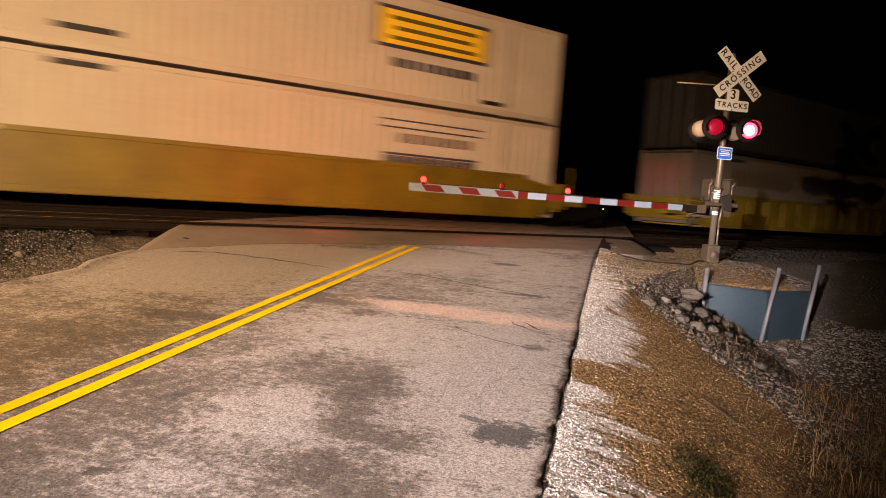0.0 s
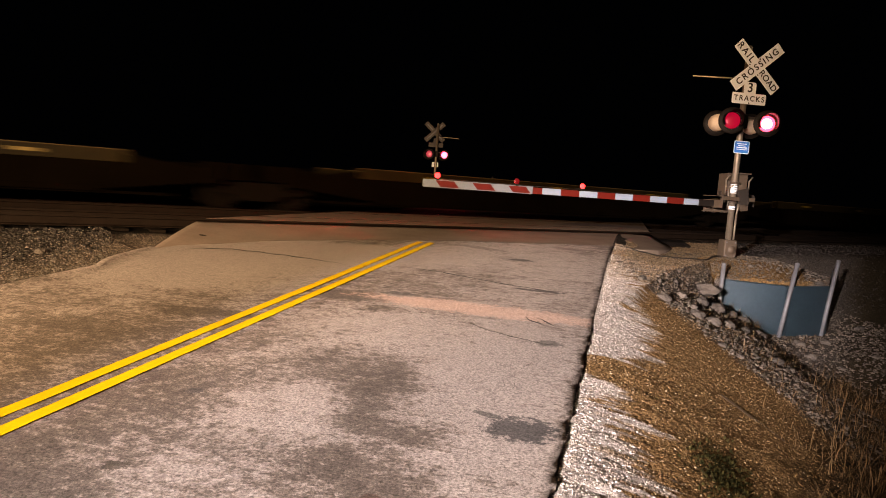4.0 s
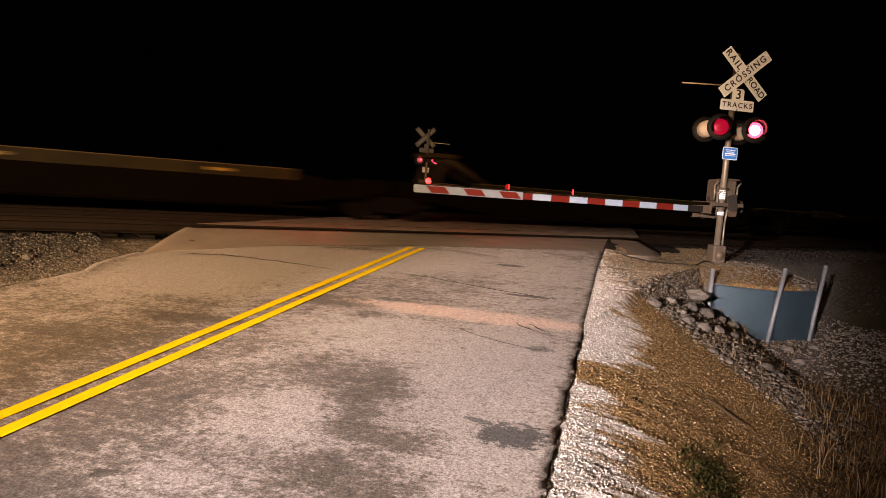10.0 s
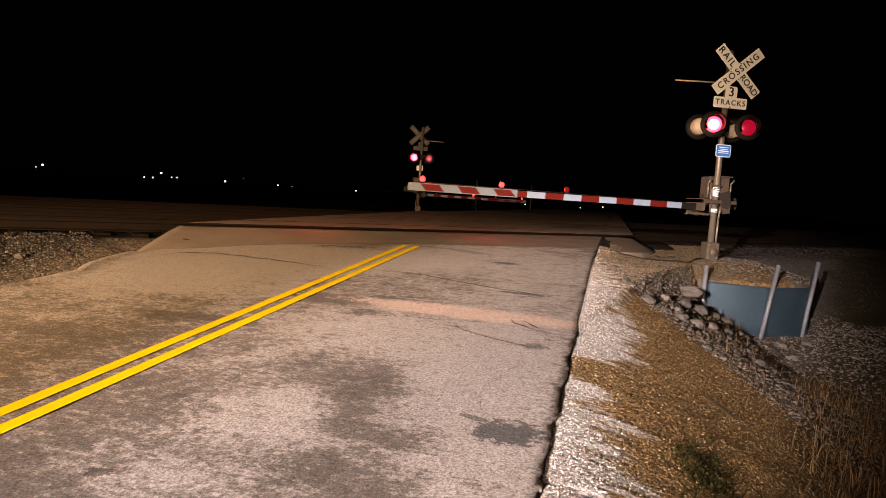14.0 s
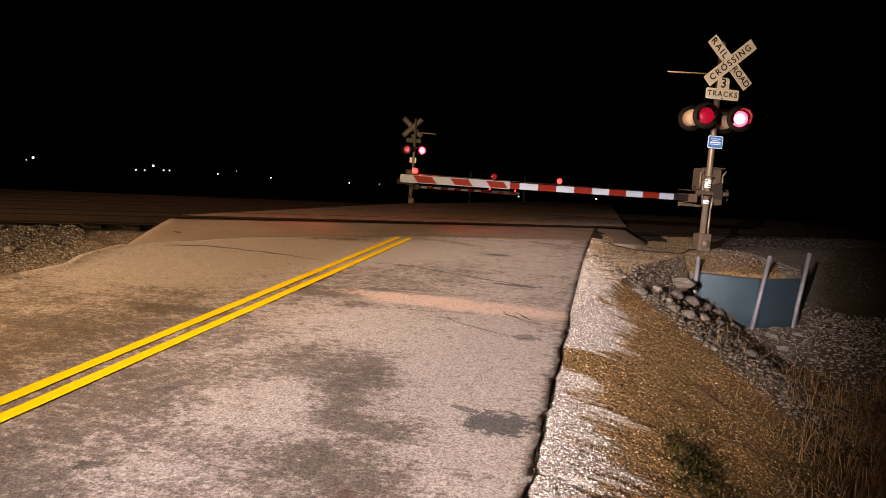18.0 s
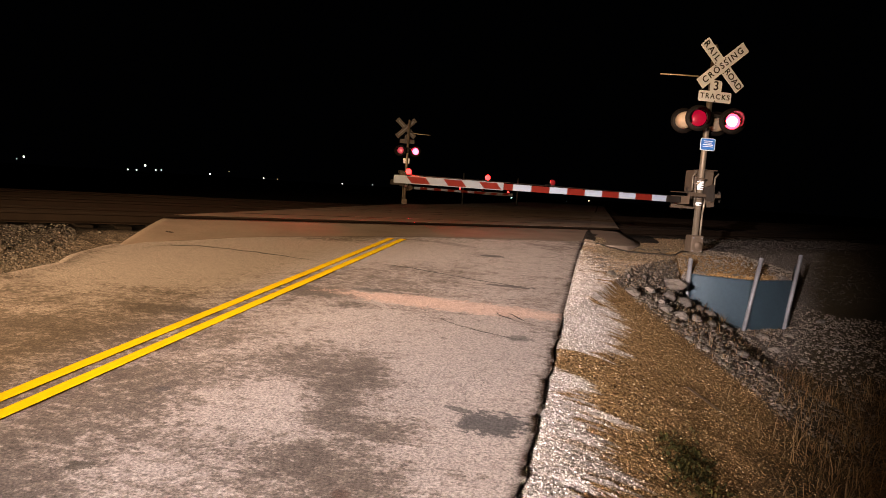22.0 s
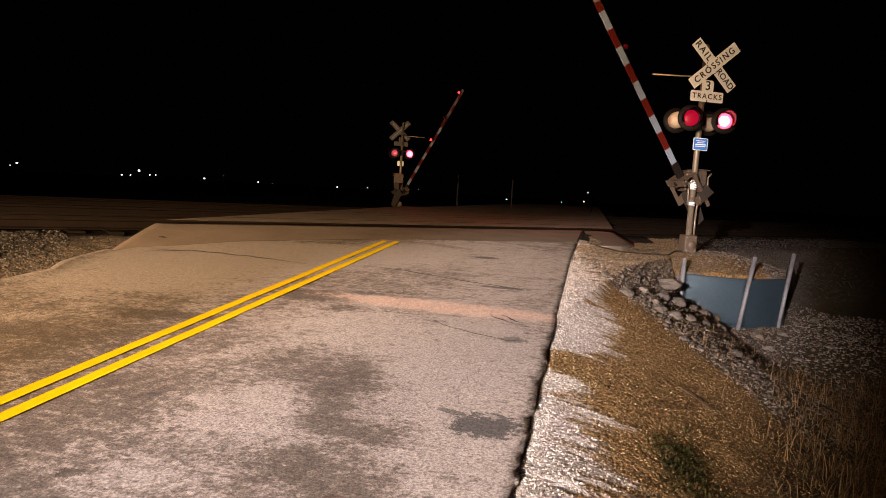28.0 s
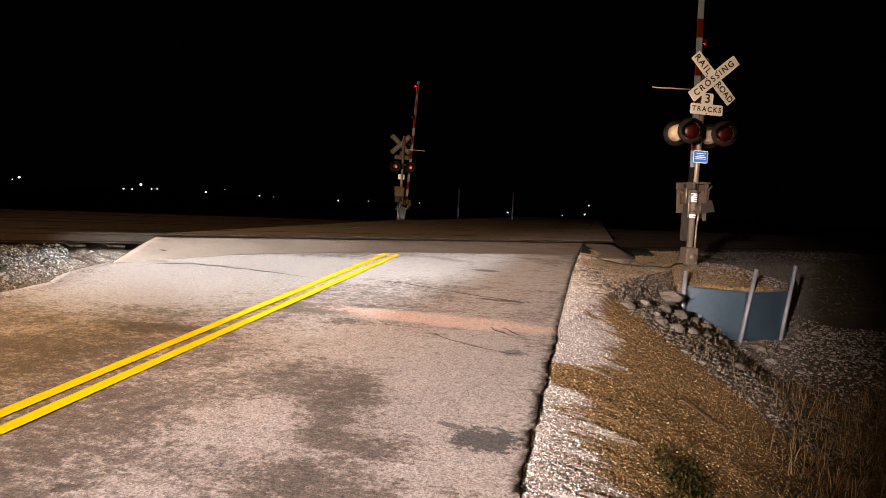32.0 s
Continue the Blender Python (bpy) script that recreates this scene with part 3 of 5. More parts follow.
def build_road():
    bm = bmesh.new()
    nu = 90
    rows = []
    vsteps = [0, 0.35, 0.55, 0.65, 0.76] + [0.76 + 0.24 * k / 260 for k in range(1, 261)]
    for k in range(nu + 1):
        u = k / nu
        ex, ey = along(SEAM, u)
        row = []
        for v in vsteps:
            y = -40 + (ey + 40) * v
            xl = level(LEFT, min(y, 8.16))
            xr = -0.25 + 0.022 * fbm(3.1, y * 2.2) + 0.022 * fbm(8.0, y * 11.0)
            x = xl + (xr - xl) * u
            w = max(0.0, (v - 0.97) / 0.03)
            x = x + (ex - x) * w
            row.append(bm.verts.new((x, y, road_z(y) + 0.04 * max(0.0, 1 - u / 0.025) + 0.004 * fbm(x * 0.8, y * 0.8) + 0.002 * fbm(x * 4, y * 4))))
        rows.append(row)
    for a, b in zip(rows, rows[1:]):
        for j in range(len(vsteps) - 1):
            bm.faces.new((a[j], b[j], b[j + 1], a[j + 1])).smooth = True
    for row in (rows[0], rows[-1]):       # the broken edges of the asphalt
        low = [bm.verts.new((p.co.x + (0.0 if row is rows[-1] else -0.05), p.co.y, p.co.z - 0.10)) for p in row]
        for j in range(len(row) - 1):
            bm.faces.new((row[j], row[j + 1], low[j + 1], low[j]))
    bmesh.ops.recalc_face_normals(bm, faces=bm.faces)
    road = tagged(part("road", bm, ASPHALT), "worn stained grey asphalt road", "road", kind="structure")
    for k, x in enumerate((-3.195, -3.40)):
        bm = bmesh.new()
        ys = [-40, -10, 0] + [0.2 * j for j in range(1, 56)]
        prev = None
        for y in ys:
            r = [bm.verts.new((x + dx, y, road_z(y) + 0.006)) for dx in (-0.055 + 0.004 * fbm(x, y * 6), 0.055 + 0.004 * fbm(x + 5, y * 6))]
            if prev:
                bm.faces.new((prev[0], prev[1], r[1], r[0]))
            prev = r
        tagged(part("centre_line", bm, YELLOW_PAINT, road), "yellow painted centre line")
    # cracks sealed or left open, as thin dark ribbons
    for pts, w in CRACKS:
        bm = bmesh.new()
        prev = None
        n = 40
        for k in range(n + 1):
            x, y = along(pts, k / n)
            x, y = x + 0.03 * fbm(x * 5, y * 5), y + 0.05 * fbm(x * 4 + 7, y * 4)
            ww = w * (0.6 + 0.6 * abs(fbm(x * 3, y * 3, 5.0))) * min(1, 4 * (k + 1) / n, 4 * (n - k + 1) / n)
            r = [bm.verts.new((x, y + d * ww, road_z(y + d * ww) + 0.006)) for d in (-1, 1)]
            if prev:
                bm.faces.new((prev[0], r[0], r[1], prev[1]))
            prev = r
        part("crack", bm, TAR, road)


CRACKS = [
    (SEAM[:-1], 0.026),
    ([(-5.93, 4.6), (-6.02, 5.6), (-6.06, 6.5), (-6.2, 7.2), (-6.26, 7.8)], 0.016),
    ([(-6.26, 7.8), (-6.03, 8.57), (-5.52, 8.7), (-4.5, 8.6), (-3.54, 8.35)], 0.030),
    ([(-3.0, 8.62), (-2.4, 8.5), (-1.75, 8.25), (-0.9, 7.95), (-0.4, 8.0)], 0.022),
    ([(-1.47, 6.22), (-1.26, 6.05), (-1.1, 5.95), (-0.86, 5.83), (-0.59, 5.7), (-0.51, 5.79), (-0.55, 5.94)], 0.009),
    ([(-0.92, 6.60), (-0.70, 6.33)], 0.022), ([(-0.78, 6.61), (-0.58, 6.38)], 0.022),
    ([(-3.6, 11.0), (-3.65, 10.5), (-4.2, 10.3), (-4.8, 10.25)], 0.016),
    ([(-0.85, 7.1), (-0.80, 5.6), (-0.72, 4.1), (-0.70, 2.9)], 0.005),
    ([(-0.6, 5.4), (-0.7, 4.9), (-0.65, 4.3)], 0.006),
]


def left_s(q):
    return 2.75 + 0.96 * (q - 12.3)


def right_s(q):
    return 14.2 + 1.11 * (q - 12.0)


def build_crossing():
    # ramp of newer asphalt from the seam up to the first rail
    bm = bmesh.new()
    rows, nu, nv = [], 60, 14
    for k in range(nu + 1):
        u = k / nu
        ax, ay = along(SEAM, u)
        s = left_s(12.28) + (right_s(12.28) - left_s(12.28)) * u
        bx, by = on_track(s, 12.28).translation[:2]
        az = road_z(ay) - 0.014
        row = []
        for j in range(nv + 1):
            v = j / nv
            bow = 0.85 * max(0.0, (u - 0.86) / 0.14) * math.sin(math.pi * v ** 0.62)
            x, y = ax + (bx - ax) * v + bow, ay + (by - ay) * v
            row.append(bm.verts.new((x, y, az + (-0.045 - az) * (0.72 * v + 0.28 * math.sin(v * math.pi / 2)) + 0.003 * fbm(x, y) - 0.11 * max(0.0, (u - 0.90) / 0.10) ** 2 * math.sin(math.pi * v) ** 0.5)))
        rows.append(row)
    for a, b in zip(rows, rows[1:]):
        for j in range(nv):
            bm.faces.new((a[j], b[j], b[j + 1], a[j + 1])).smooth = True
    rim = [r[0] for r in rows[::-1]] + rows[0][1:] + [r[-1] for r in rows[1:]] + rows[-1][-2:0:-1]
    low = [bm.verts.new((p.co.x, p.co.y, p.co.z - 0.3)) for p in rim]
    low = [bm.verts.new((p.co.x + (p.co.x + 3.0) * 0.05, p.co.y, p.co.z)) for p in low]
    n = len(rim)
    for k in range(n):
        bm.faces.new((rim[k], rim[(k + 1) % n], low[(k + 1) % n], low[k]))
    bmesh.ops.recalc_face_normals(bm, faces=bm.faces)
    tagged(part("crossing_ramp", bm, PAD), "smooth brown asphalt ramp up to the rails", "road", kind="structure")
    t1, t2, t3 = TRACKS
    cuts = [(t1 - 0.62, t1 + 0.62), (t1 + 0.80, t2 - 0.80), (t2 - 0.62, t2 + 0.62), (t2 + 0.80, t3 - 0.80), (t3 - 0.62, t3 + 0.62), (t3 + 0.80, 27.0)]
    for q0, q1 in cuts:
        bm = bmesh.new()
        n = 10
        for k in range(n):
            f = lambda q, w: left_s(q) + (right_s(q) - left_s(q)) * w
            g = 0.006
            pts = [(f(q0, k / n) + g, q0), (f(q0, (k + 1) / n) - g, q0), (f(q1, (k + 1) / n) - g, q1), (f(q1, k / n) + g, q1)]
            slab(bm, pts, -0.3, -0.002)
        ob = part("crossing_panel", bm, PAD, at=on_track(0, 0))
        tagged(ob, "brown crossing surface between the rails", "pavement", kind="structure")
    bm = bmesh.new()
    a, b = left_s(27.0), right_s(27.0)
    slab(bm, [(a, 27.0), (b, 27.0), (b + 44, 66.6), (a + 44, 66.6)], -0.5, -0.065)
    tagged(part("road_beyond", bm, ASPHALT, at=on_track(0, 0)), "dark asphalt road beyond the tracks", "road", kind="structure")


def build_tracks():
    bm = bmesh.new()
    prof = [(-0.075, -0.18), (0.075, -0.18), (0.075, -0.165), (0.012, -0.145), (0.012, -0.045), (0.036, -0.03), (0.036, -0.004), (0.03, 0.0), (-0.03, 0.0), (-0.036, -0.004), (-0.036, -0.03), (-0.012, -0.045), (-0.012, -0.145), (-0.075, -0.165)]
    a, b = [bm.verts.new((-180, y, z)) for y, z in prof], [bm.verts.new((260, y, z)) for y, z in prof]
    for k in range(len(prof)):
        f = bm.faces.new((a[k], a[(k + 1) % len(prof)], b[(k + 1) % len(prof)], b[k]))
        f.material_index = 1 if k == 7 else 0
    bm.faces.new(a), bm.faces.new(b)
    bmesh.ops.recalc_face_normals(bm, faces=bm.faces)
    rail = mesh_of("rail", bm, (STEEL, SHINE))
    tie = mesh_of("tie", box(bmesh.new(), -0.115, 0.115, -1.3, 1.3, -0.36, -0.175, 0.012), TIMBER)
    rnd = random.Random(4)
    for n, q in enumerate(TRACKS):
        track = empty("railway_track", on_track(0, q), "steel rails on dark timber ties in ballast", "railway track", "parallel railway tracks")
        track["kind"] = "structure"
        for side in (-0.7175, 0.7175):
            ob = new("rail", rail)
            ob.parent, ob.matrix_basis = track, pose(0, side, 0)
        s = -26.0
        while s < 48:
            if not left_s(q) - 0.3 < s < right_s(q) + 0.3:
                ob = new("tie", tie)
                ob.parent, ob.matrix_basis = track, pose(s, rnd.uniform(-0.06, 0.06), rnd.uniform(-0.012, 0.008), 0, 0, rnd.uniform(-1.5, 1.5))
            s += 0.56


build_ground()
build_road()
build_crossing()
build_tracks()


def stones(name, label, spots, size, material, seed):
    """Loose stones of uneven shape, one sheet of them. spots: places (x, y)."""
    rnd = random.Random(seed)
    base = [Vector(p) for p in ((1, 0, 0), (-1, 0, 0), (0, 1, 0), (0, -1, 0), (0, 0, 1), (0, 0, -1))]
    tri = ((0, 2, 4), (2, 1, 4), (1, 3, 4), (3, 0, 4), (2, 0, 5), (1, 2, 5), (3, 1, 5), (0, 3, 5))
    vs, fs = [], []
    for x, y in spots:
        r = size[0] + (size[1] - size[0]) * rnd.random() ** 2.5
        e = Euler((rnd.uniform(0, 6), rnd.uniform(0, 6), rnd.uniform(0, 6))).to_matrix()
        o = Vector((x, y, ground_z(x, y) + r * 0.3))
        k = len(vs)
        for p in base:
            v = e @ (p * r * rnd.uniform(0.65, 1.25))
            vs.append((o.x + v.x, o.y + v.y, o.z + v.z * 0.75))
        fs += [(a + k, b + k, c + k) for a, b, c in tri]
    me = bpy.data.meshes.new(name)
    me.from_pydata(vs, [], fs)
    me.materials.append(material)
    return tagged(new(name, me), label, "gravel", kind="stuff")


def stone_material(name, lo, hi):
    m, nd, lk, b = nodes_of(name)
    g = nd.new("ShaderNodeNewGeometry")
    c = ramp(nd, lk, g.outputs["Random Per Island"], [(0.0, lo), (0.6, tuple((p + q) / 2 for p, q in zip(lo, hi))), (1.0, hi)])
    n = noise_tex(nd, lk, 60, 3)
    c = mixed(nd, lk, 0.4, c, ramp(nd, lk, n, [(0.3, lo), (0.7, hi)]))
    lk.new(c, b.inputs["Base Color"])
    b.inputs["Roughness"].default_value = 0.95
    b.inputs["Specular IOR Level"].default_value = 0.04
    return m


def shoulder_stone_material():
    """Loose stones of the shoulder: tan, or pale where the raking light is painted in."""
    m, nd, lk, b = nodes_of("shoulder_gravel_stone")
    g = nd.new("ShaderNodeNewGeometry")
    pick = g.outputs["Random Per Island"]
    tan = ramp(nd, lk, pick, [(0.0, (0.030, 0.016, 0.006)), (0.55, (0.135, 0.084, 0.036)), (0.93, (0.225, 0.155, 0.078)), (1.0, (0.40, 0.33, 0.23))])
    pale = ramp(nd, lk, pick, [(0.0, (0.12, 0.095, 0.07)), (0.5, (0.34, 0.315, 0.29)), (1.0, (0.54, 0.515, 0.49))])
    lk.new(mixed(nd, lk, lit_shoulder_mask(nd, lk), tan, pale), b.inputs["Base Color"])
    b.inputs["Roughness"].default_value = 0.95
    b.inputs["Specular IOR Level"].default_value = 0.04
    return m


SHOULDER_STONE = shoulder_stone_material()
GREY_STONE = stone_material("grey_rubble_stone", (0.020, 0.017, 0.014), (0.15, 0.130, 0.108))
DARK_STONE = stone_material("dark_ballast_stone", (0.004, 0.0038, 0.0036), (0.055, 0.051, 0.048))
SHELF_STONE = stone_material("shelf_gravel_stone", (0.030, 0.022, 0.014), (0.25, 0.205, 0.155))
VERGE_STONE = stone_material("verge_gravel_stone", (0.016, 0.014, 0.013), (0.21, 0.19, 0.17))
MAST_STONE = stone_material("mast_gravel_stone", (0.014, 0.010, 0.006), (0.135, 0.104, 0.065))


def scatter(n, seed, pick):
    rnd = random.Random(seed)
    out = []
    while len(out) < n:
        p = pick(rnd)
        if p:
            out.append(p)
    return out


def on_bed_free(x, y):
    return not (across(x, y) > 10.0 and x * C48 + y * S48 > left_s(12) - 1.2)


def on_bed(rnd, s0, s1, q0, q1):
    p = on_track(rnd.uniform(s0, s1), rnd.uniform(q0, q1)).translation
    return (p.x, p.y) if not -6.6 < p.x < 0.0 and not (-8.5 < p.x < 1.5 and across(p.x, p.y) > 10.0 and left_s(12) - 1.2 < p.x * C48 + p.y * S48 < right_s(12) + 1.2) else None


stones("shoulder_gravel", "loose tan gravel on the road shoulder with pale lit streaks", scatter(52000, 1, lambda r: (-0.23 + 2.1 * r.random() ** 1.25, 2.4 + 10.4 * r.random() ** 1.3)), (0.003, 0.011), SHOULDER_STONE, 11)
stones("bank_rubble", "broken grey rubble on the bank", scatter(20000, 2, lambda r: (lambda x, y: (x, y) if 0.853 * x + 0.52 * y > 5.0 + 0.35 * r.random() and (y < 9.3 or (x - 0.35) * 0.958 - (y - 9.6) * 0.287 > 0.12 * r.random()) else None)(0.2 + 7.0 * r.random() ** 1.5, r.uniform(5.0, 15.5))), (0.008, 0.038), GREY_STONE, 12)
stones("shelf_gravel", "pale and tan gravel between the road and the bank's broken edge", scatter(7000, 5, lambda r: (lambda x, y: (x, y) if (x - 0.35) * 0.958 - (y - 9.6) * 0.287 < 0.25 * r.random() and on_bed_free(x, y) else None)(r.uniform(-0.2, 1.7), r.uniform(9.2, 13.4))), (0.005, 0.018), SHELF_STONE, 15)
stones("verge_gravel", "pale fine gravel along the road edge", scatter(9000, 6, lambda r: (lambda x, y: (x, y) if on_bed_free(x, y) and -x - 0.12 * y < 7.5 + 0.5 * r.random() - 0.5 else None)(-6.15 - 2.6 * r.random() ** 1.3, r.uniform(3.5, 9.6))), (0.006, 0.020), VERGE_STONE, 16)
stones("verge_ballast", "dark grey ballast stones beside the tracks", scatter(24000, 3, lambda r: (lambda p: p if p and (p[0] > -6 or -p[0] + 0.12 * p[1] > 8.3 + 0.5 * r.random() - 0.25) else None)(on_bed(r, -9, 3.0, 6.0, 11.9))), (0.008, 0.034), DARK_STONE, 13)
stones("mast_gravel", "tan and grey gravel round the signal mast", scatter(12000, 4, lambda r: (lambda p: p if p and p[0] < 2.6 - 0.5 * r.random() else None)(on_bed(r, 8.5, 24.0, 7.0, 11.6))), (0.008, 0.024), MAST_STONE, 14)
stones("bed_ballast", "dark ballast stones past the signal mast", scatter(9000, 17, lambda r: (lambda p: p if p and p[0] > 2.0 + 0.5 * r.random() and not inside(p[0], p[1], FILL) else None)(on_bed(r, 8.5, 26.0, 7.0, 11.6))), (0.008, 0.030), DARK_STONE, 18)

# ---- the crossing signal ----
def lamp_head(parent, x, y, z, turn, name):
    """A flasher: disc, hood, housing and lens, with a reflector that turns inside. It looks along -y before the turn."""
    head = part(name, lathe(bmesh.new(), (0, 0.02, 0), (0, 1, 0), [(0.0, 0.165), (-0.012, 0.255), (-0.004, 0.255), (0.01, 0.165)], 28), BLACK, parent, "black round flasher background", pose(x, y, z, 0, 0, turn))
    part("housing", lathe(bmesh.new(), (0, 0.0, 0), (0, 1, 0), [(0.0, 0.168), (0.16, 0.166), (0.20, 0.15), (0.24, 0.10), (0.25, 0.0)], 24), CREAM, head, "cream lamp housing")
    part("lining", lathe(bmesh.new(), (0, 0.0, 0), (0, 1, 0), [(0.0, 0.164), (0.156, 0.162), (0.19, 0.146), (0.235, 0.0)], 24), LINING, head)
    bm = bmesh.new()
    seg = 22
    rings = []
    for d, fall in ((0.0, 0.0), (-0.16, 0.0), (-0.30, 0.0)):
        rings.append([bm.verts.new((0.172 * math.cos(a), d * (0.55 + 0.45 * max(0, math.sin(a))), 0.172 * math.sin(a))) for a in (math.radians(-35 + 250 * k / seg) for k in range(seg + 1))])
    for a, b in zip(rings, rings[1:]):
        for k in range(seg):
            bm.faces.new((a[k], a[k + 1], b[k + 1], b[k])).smooth = True
    bmesh.ops.solidify(bm, geom=list(bm.faces), thickness=0.006)
    part("hood", bm, BLACK, head)
    part("lens", lathe(bmesh.new(), (0, 0, 0), (0, 1, 0), [(-0.028, 0.0), (-0.026, 0.08), (-0.014, 0.155), (0.0, 0.163)], 24), LENS, head, "red glass lens")
    bm = lathe(bmesh.new(), (0, 0, 0), (0, 1, 0), [(-0.006, 0.100), (-0.006, 0.150), (-0.004, 0.152)], 24, 0)
    lathe(bm, (0, 0, 0), (0, 1, 0), [(-0.003, 0.152), (0.0, 0.156), (0.006, 0.150), (0.006, 0.0)], 24, 1)
    lathe(bm, (0, 0, 0), (0, 1, 0), [(-0.009, 0.0), (-0.009, 0.05), (-0.006, 0.100)], 24, 2)
    bmesh.ops.recalc_face_normals(bm, faces=bm.faces)
    part("reflector", bm, (LAMP_ON, LAMP_DIM, LAMP_CORE) if name == "front_flasher" else (LAMP_REAR, LAMP_DIM, LAMP_REAR), head, "red lamp reflector", pose(0, 0.035, 0))
    # added disc, no flasher part: slides forward to blank the glow at lights out
    part("shutter", lathe(bmesh.new(), (0, 0, 0), (0, 1, 0), [(0.0, 0.0), (0.0, 0.158), (0.003, 0.158), (0.003, 0.0)], 24), SHUTTER, head, "dark red disc added to blank the lamp", pose(0, 0.10, 0))
    return head


def plate(parent, name, outline, y, material, label, at=None):
    bm = sheet_xz(bmesh.new(), outline, -0.004, 0.004)
    return part(name, bm, material, parent, label, at or pose(0, y, 0))


def rounded(w, h, r, n=5):
    pts = []
    for cx, cz, a0 in ((w / 2 - r, h / 2 - r, 0), (-w / 2 + r, h / 2 - r, 90), (-w / 2 + r, -h / 2 + r, 180), (w / 2 - r, -h / 2 + r, 270)):
        for k in range(n + 1):
            a = radians(a0 + 90 * k / n)
            pts.append((cx + r * math.cos(a), cz + r * math.sin(a)))
    return pts


def crossing_signal(m):
    """Mast with crossed boards, track count, flashers and gate machine; z from its foot, facing -y."""
    sig = empty("crossing_signal", m, "grey railroad crossing signal mast with crossed white boards and red flashers", "crossing signal", "crossing signals")
    part("pole", tube(bmesh.new(), (0, 0, 0.3), (0, 0, 4.16), 0.062, 0.055, 18), POLE, sig)
    part("pole_cap", lathe(bmesh.new(), (0, 0, 4.16), (0, 0, 5), [(0, 0.058), (0.03, 0.055), (0.06, 0.03), (0.07, 0.0)], 16), POLE, sig)
    part("footing", box(bmesh.new(), -0.22, 0.22, -0.22, 0.22, -0.5, 0.06, 0.02), CONCRETE, sig, "concrete footing")
    base = part("junction_base", box(bmesh.new(), -0.13, 0.13, -0.13, 0.13, 0.06, 0.42, 0.025), CAST, sig, "cast grey junction box at the pole foot")
    part("cover", lathe(bmesh.new(), (0.03, -0.132, 0.22), (0.03, -1.0, 0.22), [(0, 0.085), (0.012, 0.08), (0.016, 0.0)], 18), CAST, base)
    for x in (-0.09, 0.09):
        for z in (0.11, 0.37):
            part("bolt", lathe(bmesh.new(), (x, -0.13, z), (x, -1, z), [(0, 0.014), (0.012, 0.014), (0.012, 0.0)], 6), GALV, base)
    bm = tube(bmesh.new(), (0.10, -0.02, 0.4), (0.10, -0.02, 0.9), 0.02, seg=10)
    tube(bm, (0.10, -0.02, 0.9), (0.16, 0.03, 1.2), 0.02, seg=10)
    part("conduit", bm, POLE, sig)
    # tags and bands on the pole
    for z, w, h in ((1.02, 0.066, 0.07), (1.34, 0.066, 0.22)):
        bm = lathe(bmesh.new(), (0, 0, z), (0, 0, 9), [(0, 0.064), (0, w), (h, w), (h, 0.064)], 18)
        tag = part("tag", bm, WHITE, sig, "white tag round the pole")
        for k in range(int(h / 0.05)):
            part("bar", box(bmesh.new(), -0.03, 0.035, -0.069, -0.0665, z + 0.02 + 0.045 * k, z + 0.035 + 0.045 * k), INK, tag)
    # gate machine clamped behind the pole
    mach = part("gate_machine", box(bmesh.new(), -0.11, 0.32, 0.07, 0.44, 1.30, 1.74, 0.03), CAST, sig, "grey gate machine housing")
    part("door", box(bmesh.new(), 0.09, 0.29, 0.048, 0.068, 1.34, 1.70, 0.008), CAST, mach)
    part("lower_case", box(bmesh.new(), 0.06, 0.30, 0.10, 0.40, 1.02, 1.298, 0.03), WEIGHT, mach)
    part("lid", box(bmesh.new(), 0.08, 0.38, 0.06, 0.46, 1.742, 1.765, 0.006), CAST, mach)
    for x in (-0.18, 0.30):
        bm = tube(bmesh.new(), (x, -0.02, 1.32), (x - 0.02, -0.04, 1.60), 0.017, seg=8)
        tube(bm, (x - 0.02, -0.04, 1.60), (x + 0.06, -0.02, 1.69), 0.017, seg=8)
        part("conduit", bm, POLE, mach)
    for x, z in ((-0.085, 1.40), (-0.085, 1.62), (0.10, 1.38), (0.28, 1.66)):
        part("bolt", lathe(bmesh.new(), (x, 0.07, z), (x, -1, z), [(0, 0.022), (0.03, 0.020), (0.035, 0.0)], 8), CAST, mach)
    for z in (1.14, 1.52):
        part("clamp", lathe(bmesh.new(), (0, 0, z), (0, 0, 9), [(0, 0.06), (0, 0.085), (0.05, 0.085), (0.05, 0.06)], 16), CAST, sig)
    bm = tube(bmesh.new(), (-0.10, -0.02, 1.02), (-0.13, -0.05, 1.45), 0.018, seg=8)
    tube(bm, (-0.13, -0.05, 1.45), (0.1, -0.03, 1.56), 0.018, seg=8)
    part("cable", bm, POLE, sig)
    # flasher cross arm
    zl = 2.72
    part("crossarm", tube(bmesh.new(), (-0.42, 0, zl + 0.12), (0.42, 0, zl + 0.12), 0.028, seg=10), POLE, sig)
    part("arm_box", box(bmesh.new(), -0.09, 0.09, -0.09, 0.09, zl - 0.1, zl + 0.18, 0.02), BLACK, sig)
    for x in (-0.36, 0.36):
        part("bracket", tube(bmesh.new(), (x, -0.2, zl + 0.12), (x, 0.2, zl + 0.12), 0.02, seg=8), POLE, sig)
        lamp_head(sig, x, -0.30, zl, -16, "front_flasher")
        lamp_head(sig, x, 0.30, zl, 166, "rear_flasher")
